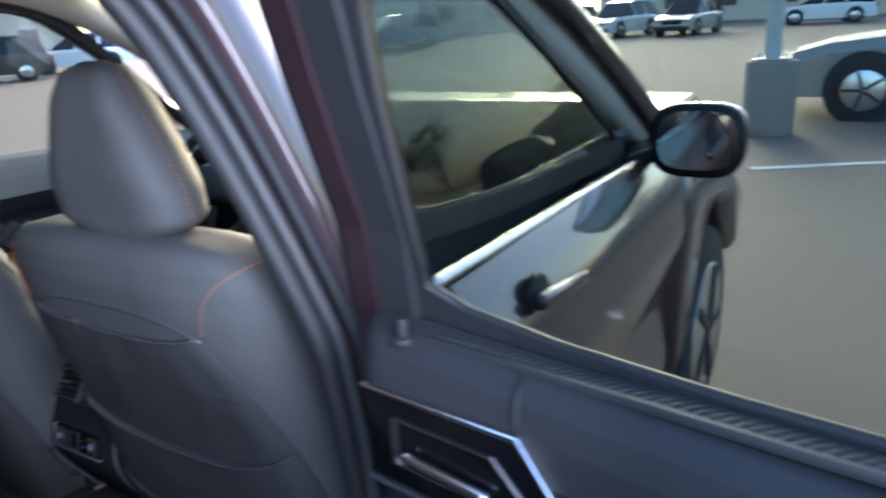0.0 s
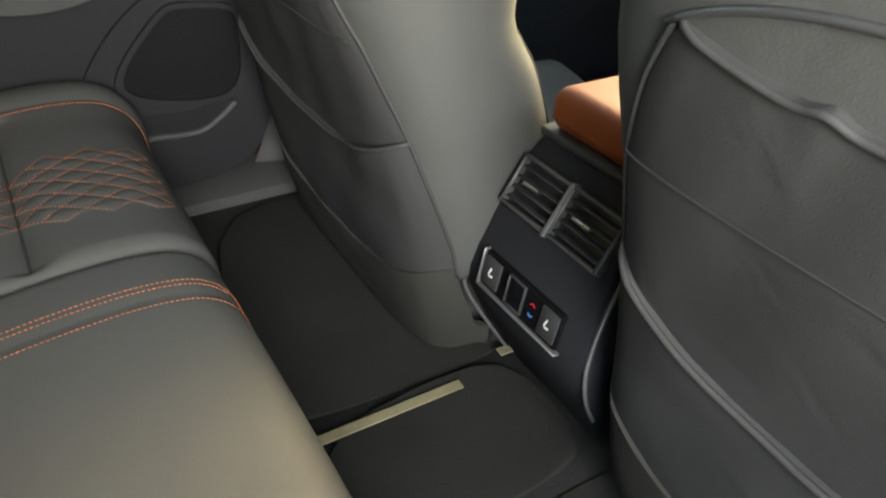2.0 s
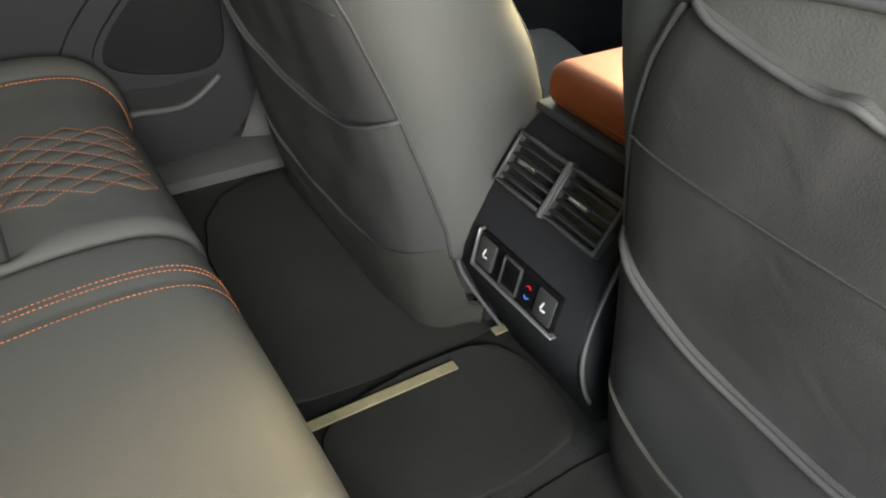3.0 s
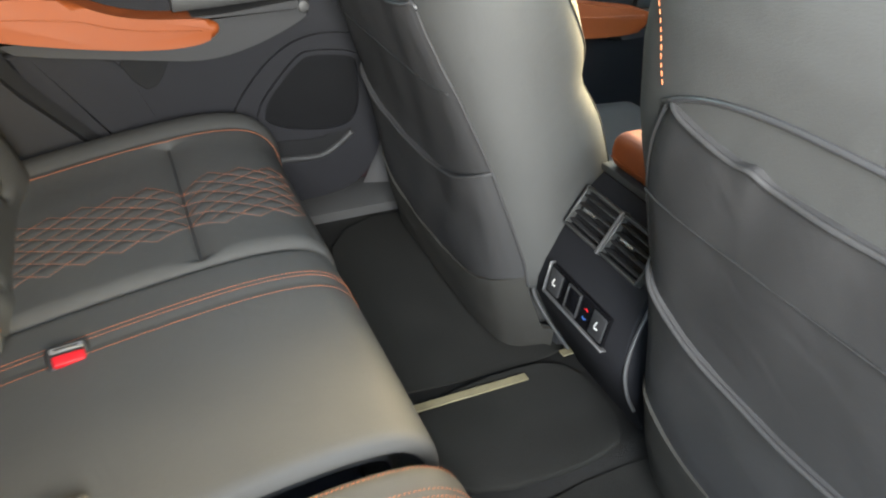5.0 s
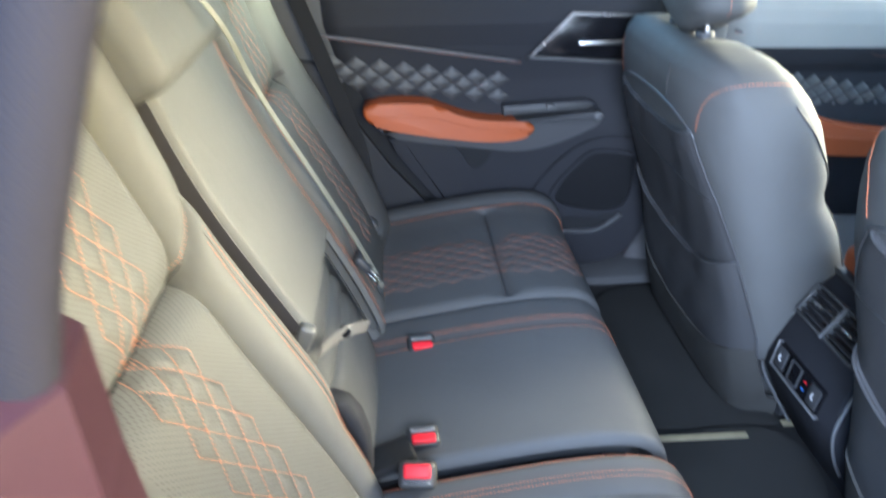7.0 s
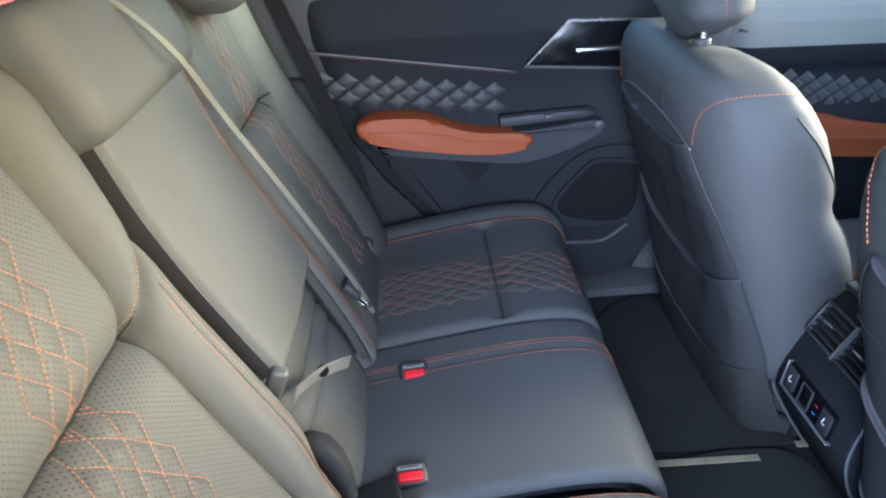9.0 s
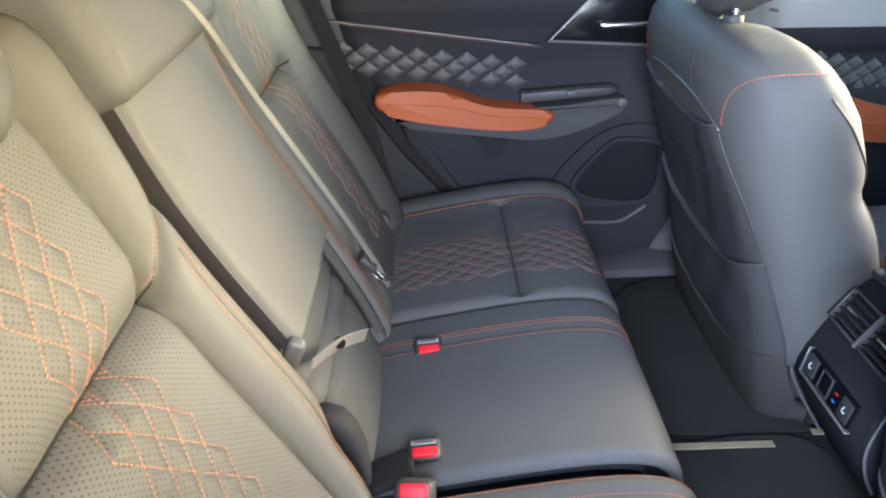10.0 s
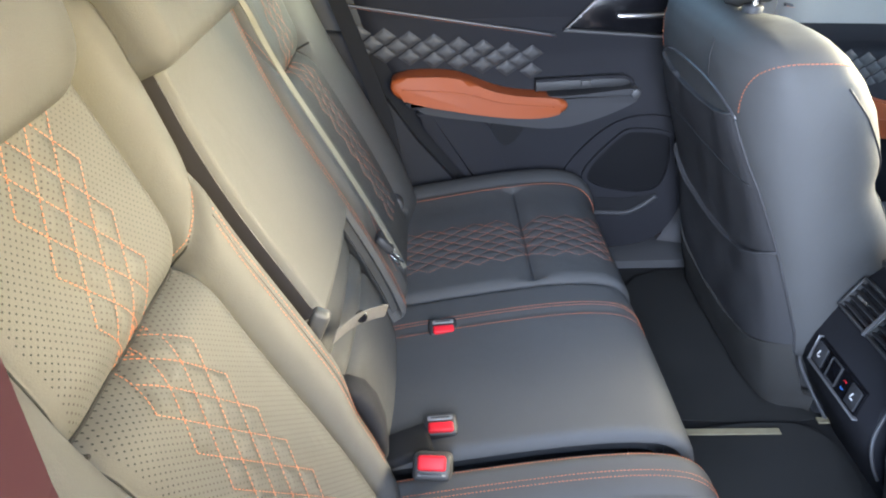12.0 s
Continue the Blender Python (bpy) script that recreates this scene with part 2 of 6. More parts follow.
def tube(pts, r, sides=8, closed=False, flat=1.0):
    """Verts and faces of a round cord along pts."""
    p = np.asarray(pts, float)
    n = len(p)
    tan = (np.roll(p, -1, 0) - np.roll(p, 1, 0)) if closed else np.gradient(p, axis=0)
    tan /= np.maximum(np.linalg.norm(tan, axis=1), 1e-9)[:, None]
    ref = np.array([0.0, 0.0, 1.0]) if abs(tan[:, 2]).mean() < 0.8 else np.array([1.0, 0.0, 0.0])
    a = np.cross(tan, ref)
    a /= np.maximum(np.linalg.norm(a, axis=1), 1e-9)[:, None]
    b = np.cross(tan, a)
    ang = np.linspace(0, 2 * math.pi, sides, endpoint=False)
    rr = np.broadcast_to(np.asarray(r, float), (n,))
    v = (p[:, None] + rr[:, None, None] * (np.cos(ang)[None, :, None] * a[:, None] + flat * np.sin(ang)[None, :, None] * b[:, None])).reshape(-1, 3)
    f = []
    for i in range(n if closed else n - 1):
        j = (i + 1) % n
        for k in range(sides):
            m = (k + 1) % sides
            f.append((i * sides + k, i * sides + m, j * sides + m, j * sides + k))
    if not closed:
        f.append(tuple(range(sides))[::-1])
        f.append(tuple((n - 1) * sides + k for k in range(sides)))
    return v, f


def cord(name, pts, r, material, parent=None, label="", sides=8, closed=False, flat=1.0):
    v, f = tube(pts, r, sides, closed, flat)
    return link(name, v, f, material, parent, label)


def dashes(lines, length=0.0046, gap=0.0018, r=0.0007):
    """Sewing thread: short raised stitches along each line."""
    V, F = [], []
    for pts in lines:
        p = resample(pts, 0.0005)
        step = (length + gap)
        total = 0.0005 * (len(p) - 1)
        k = 0
        while k * step + length <= total + 1e-9:
            i0, i1 = int(k * step / 0.0005), int((k * step + length) / 0.0005)
            i1 = min(i1, len(p) - 1)
            a, c = p[i0], p[i1]
            m = p[(i0 + i1) // 2]
            v, f = tube([a, a + (m - a) * 0.3, c + (m - c) * 0.3, c], [r * 0.45, r, r, r * 0.45], 5)
            o = len(V)
            V.extend(v)
            F.extend(tuple(o + q for q in g) for g in f)
            k += 1
    return V, F


def thread(name, lines, parent, label, r=0.00032, length=0.0032, gap=0.0017):
    """A run of stitches, as one fine piece of trimming."""
    v, f = dashes(lines, length, gap, r)
    return tagged(link(name, v, f, THREAD, parent, label), kind="stuff")


def loft(sections, cap=True):
    """Verts and faces of a skin over closed loops of equal count."""
    n, m = len(sections), len(sections[0])
    v = np.asarray(sections, float).reshape(-1, 3)
    f = [(i * m + k, i * m + (k + 1) % m, (i + 1) * m + (k + 1) % m, (i + 1) * m + k) for i in range(n - 1) for k in range(m)]
    if cap:
        f.append(tuple(range(m))[::-1])
        f.append(tuple((n - 1) * m + k for k in range(m)))
    return v, f


def sheet(name, P, u, v, thick, material, parent=None, label="", flip=False):
    """A padded skin of the chart P(U, V), closed at the back by its own thickness."""
    U, W = np.meshgrid(np.asarray(u, float), np.asarray(v, float), indexing="ij")
    X = np.stack(P(U, W), -1)
    gu, gv = np.gradient(X, axis=0), np.gradient(X, axis=1)
    nrm = np.cross(gu, gv)
    nrm /= np.maximum(np.linalg.norm(nrm, axis=-1), 1e-12)[..., None]
    if flip:
        nrm = -nrm
    a, b = U.shape
    B = X - thick * nrm
    verts = np.vstack([X.reshape(-1, 3), B.reshape(-1, 3)])
    uvs = np.vstack([np.stack([U, W], -1).reshape(-1, 2)] * 2)
    o = a * b
    idx = np.arange(o).reshape(a, b)
    q = np.stack([idx[:-1, :-1], idx[1:, :-1], idx[1:, 1:], idx[:-1, 1:]], -1).reshape(-1, 4)
    if flip:
        q = q[:, ::-1]
    faces = [tuple(r) for r in q] + [tuple(r[::-1] + o) for r in q]
    rim = list(idx[:, 0]) + list(idx[-1, 1:]) + list(idx[-2::-1, -1]) + list(idx[0, -2:0:-1])
    for i in range(len(rim)):
        p, r = rim[i], rim[(i + 1) % len(rim)]
        faces.append((p, p + o, r + o, r) if flip else (p, r, r + o, p + o))
    ob = link(name, verts, faces, material, parent, label, uvs)
    ob.data.set_sharp_from_angle(angle=radians(65))
    return ob


class Profile:
    """A smooth line in the y-z plane by its own length."""

    def __init__(self, pts, rounds=3):
        p = resample(soften(pts, rounds), 0.002)
        self.d = np.r_[0, np.cumsum(np.linalg.norm(np.diff(p, axis=0), axis=1))]
        self.p, self.length = p, self.d[-1]
        t = np.gradient(p, axis=0)
        t /= np.linalg.norm(t, axis=1)[:, None]
        k = np.ones(15) / 15
        t = np.stack([np.convolve(np.pad(t[:, i], 7, mode="edge"), k, "valid") for i in (0, 1)], 1)
        self.t = t

    def at(self, s):
        return np.interp(s, self.d, self.p[:, 0]), np.interp(s, self.d, self.p[:, 1])

    def normal(self, s, side):
        ty, tz = np.interp(s, self.d, self.t[:, 0]), np.interp(s, self.d, self.t[:, 1])
        return -tz * side, ty * side

    def where_z(self, z):
        return float(self.d[np.argmin(abs(self.p[:, 1] - z))])

    def where_y(self, y):
        return float(self.d[np.argmin(abs(self.p[:, 0] - y))])


def slab(name, outline, x0, x1, material, parent=None, label="", bevel=0.0, plane="x", seg=2):
    """A plate: an outline (two coordinates) between two depths of the third axis, with rounded edges."""
    bm = bmesh.new()
    put = {"x": lambda a, b, d: (d, a, b), "y": lambda a, b, d: (a, d, b), "z": lambda a, b, d: (a, b, d)}[plane]
    lo = [bm.verts.new(put(a, b, x0)) for a, b in outline]
    hi = [bm.verts.new(put(a, b, x1)) for a, b in outline]
    n = len(outline)
    bm.faces.new(lo), bm.faces.new(hi[::-1])
    for i in range(n):
        bm.faces.new((lo[i], lo[(i + 1) % n], hi[(i + 1) % n], hi[i]))
    if bevel:
        rim = [e for e in bm.edges if (e.verts[0] in lo) == (e.verts[1] in lo)]
        bmesh.ops.bevel(bm, geom=rim, offset=bevel, segments=seg, affect="EDGES", profile=0.5)
    return part(name, bm, material, parent, label)


def ring(name, outer, inner, x0, x1, material, parent=None, label="", plane="x"):
    """A frame between two outlines of equal count."""
    put = {"x": lambda a, b, d: (d, a, b), "y": lambda a, b, d: (a, d, b), "z": lambda a, b, d: (a, b, d)}[plane]
    n = len(outer)
    v = [put(a, b, x0) for a, b in outer] + [put(a, b, x0) for a, b in inner] + [put(a, b, x1) for a, b in outer] + [put(a, b, x1) for a, b in inner]
    f = []
    for i in range(n):
        j = (i + 1) % n
        f += [(i, j, n + j, n + i), (2 * n + i, 3 * n + i, 3 * n + j, 2 * n + j), (i, 2 * n + i, 2 * n + j, j), (n + i, n + j, 3 * n + j, 3 * n + i)]
    bm = bmesh.new()
    bv = [bm.verts.new(c) for c in v]
    for q in f:
        bm.faces.new([bv[k] for k in q])
    return part(name, bm, material, parent, label)

# ---- shell of the car: floor, sides, pillars, roof ----
def setting(ob, label, category):
    return tagged(ob, label, category, kind="structure")


setting(part("floor", block((0, -0.2, 0.43), (1.56, 3.6, 0.04), 0.0), CARPET), "black carpeted car floor", "floor")
# tunnel hump along the middle under the mats
hump = [(-0.15, 0.44), (-0.13, 0.458), (-0.09, 0.466), (0.09, 0.466), (0.13, 0.458), (0.15, 0.44)]
setting(slab("floor_tunnel", hump, -0.50, 1.0, CARPET, plane="y"), "carpeted hump in the middle of the floor", "floor")
for sgn in (-1, 1):
    sill = [(sgn * 0.80, 0.36), (sgn * 0.80, 0.475), (sgn * 0.765, 0.488), (sgn * 0.70, 0.486), (sgn * 0.665, 0.470), (sgn * 0.655, 0.40)]
    setting(slab("sill_trim", sill, -1.0, 1.2, PLASTIC_HARD, plane="y", bevel=0.006), "grey plastic door sill trim", "sill")
    # lower B pillar trim, flaring into the sill
    secs = []
    for z, g, ye in ((0.46, 0.10, 0.03), (0.50, 0.075, 0.025), (0.56, 0.04, 0.015), (0.65, 0.018, 0.005), (0.75, 0.008, -0.005), (0.95, 0.0, -0.03), (1.15, 0.0, -0.07), (1.35, 0.0, -0.12), (1.48, 0.0, -0.165), (1.62, 0.0, -0.21)):
        tum = 0.13 * max(0, z - 1.05) / 0.5
        wide = 0.05 * min(1.0, max(0.0, z - 1.05) / 0.2) if sgn < 0 else 0.0
        ye = max(ye, -0.040 - 0.135 * (z - 1.05)) if sgn < 0 else ye
        secs.append([(sgn * (0.758 - tum), ye - g + 0.012, z), (sgn * (0.738 - tum), ye - g, z), (sgn * (0.722 - tum), ye - 0.6 * g + 0.025, z),
                     (sgn * (0.700 - tum), ye + 0.07, z), (sgn * (0.695 - tum), ye + 0.6 * g + 0.13 + wide, z), (sgn * (0.745 - tum), ye + g + 0.15 + wide, z)])
    v, f = loft(secs)
    setting(link("pillar_trim", v, f, PILLAR), "grey plastic centre pillar trim", "pillar")
    # C pillar: painted jamb, grey trim and seal above it
    secs = []
    for z, y0 in ((0.45, -0.63), (0.60, -0.645), (0.80, -0.668), (1.00, -0.680), (1.10, -0.699), (1.165, -0.713), (1.215, -0.727), (1.245, -0.733), (1.287, -0.738), (1.315, -0.785), (1.45, -0.80), (1.62, -0.79)) if sgn > 0 else ((0.45, -0.66), (0.60, -0.68), (0.80, -0.72), (1.00, -0.765), (1.18, -0.741), (1.28, -0.734), (1.45, -0.742), (1.62, -0.74)):
        tum = 0.10 * max(0, z - 1.0) / 0.6
        secs.append([(sgn * (0.90 - tum), y0 - 0.10, z), (sgn * (0.82 - tum), y0 - 0.025, z), (sgn * (0.770 - tum), y0, z), (sgn * (0.738 - tum), y0 - 0.006, z), (sgn * (0.725 - tum), y0 - 0.40, z), (sgn * (0.91 - tum), y0 - 0.45, z)])
    v, f = loft(secs)
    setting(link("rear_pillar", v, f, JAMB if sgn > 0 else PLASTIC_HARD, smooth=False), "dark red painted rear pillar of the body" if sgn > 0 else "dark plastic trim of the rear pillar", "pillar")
    v, f = tube(resample([(s[3][0] + sgn * 0.006, s[3][1] + 0.008, s[3][2]) for s in secs[-4:]], 0.03), 0.005, 10)
    if sgn > 0:
        p = [(0.722, -0.762, 1.24), (0.720, -0.753, 1.285), (0.718, -0.744, 1.324), (0.715, -0.730, 1.362), (0.711, -0.721, 1.389), (0.702, -0.697, 1.45), (0.690, -0.66, 1.56), (0.675, -0.63, 1.61)]
        setting(cord("rear_opening_seal", resample(soften(p, 2), 0.01), 0.012, surface("grey_seal", (0.013, 0.012, 0.015), 0.8, grain=(700, 0.2), spec=0.08), sides=14), "soft grey seal along the rear edge of the door opening", "seal")
    if sgn < 0:
        setting(link("rear_door_seal", v, f, RUBBER), "black rubber door seal", "seal")
# left quarter: side trim beside the bench, and a black plate for the gap's shade along the slanted rear edge of the
# door
QUARTER = [(-0.41, 0.46), (-0.557, 0.662), (-0.592, 0.706), (-0.655, 0.780), (-0.717, 0.872), (-0.779, 0.970), (-0.805, 1.03), (-1.05, 1.06), (-1.05, 0.46)]
setting(slab("quarter_trim", QUARTER, -0.745, -0.708, SIDE_TRIM, bevel=0.010, seg=3), "grey plastic side trim between bench and door", "trim")
gap = [(y + d, z) for d, run in ((-0.02, QUARTER[:7]), (0.05, QUARTER[6::-1])) for y, z in run]
setting(slab("door_gap_shade", gap, -0.752, -0.730, BELT_AND_SHADE), "black plate for the shade in the door gap", "seal")
# roof, headliner and rear closing
setting(part("ceiling", block((0, -0.57, 1.64), (1.25, 2.74, 0.03), 0.01), HEADLINER), "pale grey fabric headliner", "ceiling")
setting(part("roof_skin", block((0, -0.59, 1.685), (1.36, 2.98, 0.03), 0.012), PAINT), "dark red car roof", "roof")
setting(part("wall_rear", block((0, -2.0, 0.85), (1.5, 0.06, 0.85), 0.02), PLASTIC), "dark plastic inside of the tailgate", "tailgate")
for sgn in (-1, 1):
    setting(part("wall_cargo", block((sgn * 0.76, -1.55, 0.80), (0.10, 0.90, 0.74), 0.02), PLASTIC), "dark plastic cargo side trim", "trim")
    setting(part("roof_rail", block((sgn * 0.665, -0.45, 1.61), (0.10, 2.4, 0.05), 0.02), HEADLINER), "grey roof side trim", "trim")

# ---- rear bench ----
CUSHION = Profile([(-0.86, 0.60), (-0.80, 0.645), (-0.70, 0.672), (-0.60, 0.690), (-0.50, 0.706), (-0.42, 0.716), (-0.35, 0.718), (-0.30, 0.708),
                   (-0.268, 0.672), (-0.262, 0.61), (-0.275, 0.54), (-0.30, 0.47)])
BACK = Profile([(-0.655, 0.60), (-0.665, 0.68), (-0.690, 0.76), (-0.735, 0.86), (-0.790, 0.965), (-0.835, 1.05), (-0.870, 1.13), (-0.898, 1.22),
                (-0.915, 1.275), (-0.945, 1.305), (-0.985, 1.30), (-1.01, 1.26), (-1.02, 1.15)])
BED = thing("rear_bench", "black leather three-seat rear bench with orange diamond quilting", "seat", (0, -0.65, 0.45))


def local(ob):
    """Keeps world coordinates for a part of a thing that has its Empty away from the origin."""
    ob.matrix_parent_inverse = Matrix.Translation(ob.parent.location).inverted()
    return ob


def groove(d, w):
    return np.exp(-(d / w) ** 2)


class Pad:
    """One upholstered piece of the bench: a chart over x and the length s of a profile."""

    def __init__(self, prof, x0, x1, s0, s1, side, edge=0.03, crease=(), quilt=(), bolster=None, sag=0.0, shift=0.0, round_s=0.02, paths=(), puff=0.0026):
        self.paths, self.puff = paths, puff
        self.prof, self.x0, self.x1, self.s0, self.s1, self.side = prof, x0, x1, s0, s1, side
        self.edge, self.crease, self.quilt, self.bolster, self.sag, self.shift, self.round_s = edge, crease, quilt, bolster, sag, shift, round_s

    def cells(self, field):
        xc, sc, dx, ds, half, ranges = field
        out = []
        for i in range(-40, 41):
            for j in range(-40, 41):
                cx, cs = xc + (i - j) * dx / 2, sc + (i + j) * ds / 2
                if abs(i - j) <= half and any(lo + ds / 2 <= cs <= hi - ds / 2 for lo, hi in ranges):
                    out.append((i, j, cx, cs))
        return out

    def height(self, x, s):
        h = np.full(np.broadcast(x, s).shape, self.shift, float)
        left, right = self.edge if isinstance(self.edge, tuple) else (self.edge, self.edge)
        for e, r in ((x - self.x0, left), (self.x1 - x, right), (s - self.s0, self.round_s), (self.s1 - s, self.round_s)):
            q = np.clip(1 - e / r, 0, 1)
            h = h - r * (1 - np.sqrt(np.clip(1 - q * q, 0, 1)))
        for axis, at, w, d, lo, hi in self.crease:
            a, b = (s, x) if axis == "s" else (x, s)
            if isinstance(at, tuple):
                at = at[0] + at[2] * np.clip(b - at[1], 0, 0.2)
            k = np.clip((b - lo) / 0.012, 0, 1) * np.clip((hi - b) / 0.012, 0, 1)
            h = h - d * (0.55 * np.exp(-abs(a - at) / w) + 0.45 * np.exp(-(a - at) ** 2 / (9 * w * w))) * k
        for path, w, d in self.paths:
            near = np.full(h.shape, 1e9)
            for (ax, as_), (bx, bs) in zip(path[:-1], path[1:]):
                k = np.clip(((x - ax) * (bx - ax) + (s - as_) * (bs - as_)) / ((bx - ax) ** 2 + (bs - as_) ** 2), 0, 1)
                near = np.minimum(near, np.hypot(x - ax - k * (bx - ax), s - as_ - k * (bs - as_)))
            h = h - d * (0.55 * np.exp(-near / w) + 0.45 * np.exp(-near ** 2 / (9 * w * w)))
        if self.bolster:
            for at, w, d in self.bolster:
                h = h + d * groove(x - at, w)
        if self.sag:
            xm, w = (self.x0 + self.x1) / 2, (self.x1 - self.x0) / 2
            h = h + self.sag * (1 - ((x - xm) / w) ** 2)
        for xc, sc, dx, ds, half, ranges in self.quilt:
            a, b = (x - xc) / dx + (s - sc) / ds, -(x - xc) / dx + (s - sc) / ds
            ia, ib = np.round(a), np.round(b)
            cs = sc + (ia + ib) * ds / 2
            inside = np.zeros(a.shape, bool)
            for lo, hi in ranges:
                inside |= (abs(ia - ib) <= half) & (cs >= lo + ds / 2) & (cs <= hi - ds / 2)
            fa, fb = abs(a - ia), abs(b - ib)
            m = np.minimum(0.5 - fa, 0.5 - fb)
            h = h + np.where(inside, self.puff * (1 - np.exp(-m * 6)), 0)
        return h

    def __call__(self, x, s, off=0.0):
        y, z = self.prof.at(s)
        ny, nz = self.prof.normal(s, self.side)
        h = self.height(x, s) + off
        return x + 0 * y, y + ny * h, z + nz * h

    def line(self, pts, off=0.0007):
        p = resample(pts, 0.003)
        return np.stack(self(p[:, 0], p[:, 1], off), 1)

    def quilt_lines(self):
        return [q for field in self.quilt for q in self.field_lines(field)]

    def field_lines(self, field):
        xc, sc, dx, ds, half, _ = field
        edges = set()
        for i, j, cx, cs in self.cells(field):
            c = [(2 * i - 1, 2 * j - 1), (2 * i + 1, 2 * j - 1), (2 * i + 1, 2 * j + 1), (2 * i - 1, 2 * j + 1)]
            for k in range(4):
                edges.add(tuple(sorted((c[k], c[(k + 1) % 4]))))
        def at(q):
            a, b = q[0] / 2, q[1] / 2
            return xc + (a - b) * dx / 2, sc + (a + b) * ds / 2
        return [self.line([at(p), at(q)], 0.0014) for p, q in sorted(edges)]

    def build(self, name, material, parent, step=0.004, thick=0.05, label=""):
        u = np.linspace(self.x0, self.x1, int((self.x1 - self.x0) / step) + 2)
        v = np.linspace(self.s0, self.s1, int((self.s1 - self.s0) / step) + 2)
        return local(sheet(name, self, u, v, thick, material, parent, label, flip=self.side < 0))


# seat cushions: the outer two quilted, the middle plain
sC = CUSHION.where_y(-0.445)
sF = CUSHION.where_y(-0.278)


def tie(ob):
    ob.matrix_parent_inverse = Matrix.Identity(4)
    return ob


for side, x0, x1, xq in ((-1, -0.672, -0.206, -0.365), (1, 0.187, 0.672, 0.413)):
    inner, outer = (x1, x0) if side < 0 else (x0, x1)
    seam = () if side < 0 else (("x", inner + 0.080, 0.004, 0.003, 0.1, sF + 0.01),)
    lo, hi = (outer + 0.085, inner - 0.01) if side < 0 else (inner + 0.085, outer - 0.085)
    pad = Pad(CUSHION, x0, x1, 0.03, CUSHION.length, 1, 0.026,
              crease=(("s", sC, 0.009, 0.014, lo, hi), ("x", outer - side * 0.075, 0.005, 0.005, 0.1, sF + 0.04)) + seam,
              quilt=((xq, sC, 0.032, 0.047, 4, ((sC - 0.262, sC), (sC, sC + 0.175))),),
              bolster=((outer - side * 0.04, 0.05, 0.014),), shift=0.004)
    cushion = pad.build("seat_cushion", LEATHER, BED, step=0.003, label="black leather cushion with quilted diamonds")
    tie(thread("quilt_stitching", pad.quilt_lines(), cushion, "orange diamond stitching"))
    # dark cord along the tuck, standing in for the shade in the crease
    tie(cord("tuck_shade", pad.line([(lo + 0.012, sC), (hi - 0.012, sC)], 0.0003), 0.0021, RUBBER, cushion))
    if side > 0:
        sews = []
        for e, bend in ((inner + 0.014, 0.0), (inner + 0.043, 0.012), (inner + 0.052, 0.02)):
            sews.append([(e, 0.16), (e, sF - 0.11), (e + bend * 0.3, sF - 0.055), (e + 0.006 + bend, sF - 0.02), (e + 0.022 + bend, sF + 0.004), (e + 0.05 + bend, sF + 0.012)])
        tie(thread("edge_stitching", [pad.line(soften(q, 2)) for q in sews], cushion, "orange double seam", 0.00048))
    q = [(outer - side * 0.092, 0.13), (outer - side * 0.084, sF - 0.16), (outer - side * 0.086, sF - 0.10), (outer - side * 0.105, sF - 0.04), (outer - side * 0.15, sF - 0.005)]
    tie(thread("outer_stitching", [pad.line(soften(q, 2))], cushion, "orange outer seam", 0.0007, 0.0045, 0.0012))
mid = Pad(CUSHION, -0.208, 0.163, 0.03, CUSHION.length, 1, 0.017, crease=(("x", -0.118, 0.003, 0.0015, 0.1, sF), ("s", sF + 0.03, 0.003, 0.002, -0.20, -0.12)), shift=-0.001, sag=0.002)
centre = mid.build("centre_cushion", LEATHER, BED, label="plain black leather middle cushion")
sews = []
for e in (-0.140, -0.132, -0.106):
    sews.append([(e, 0.16), (e, sF - 0.14), (e - 0.006, sF - 0.09), (e - 0.026, sF - 0.035), (e - 0.050, sF - 0.005), (e - 0.062, sF + 0.015)])
tie(thread("edge_stitching", [mid.line(soften(q, 2)) for q in sews], centre, "orange double seam", 0.00048))
local(part("cushion_base", block((0, -0.56, 0.535), (1.30, 0.46, 0.15), 0.03), PLASTIC, BED))

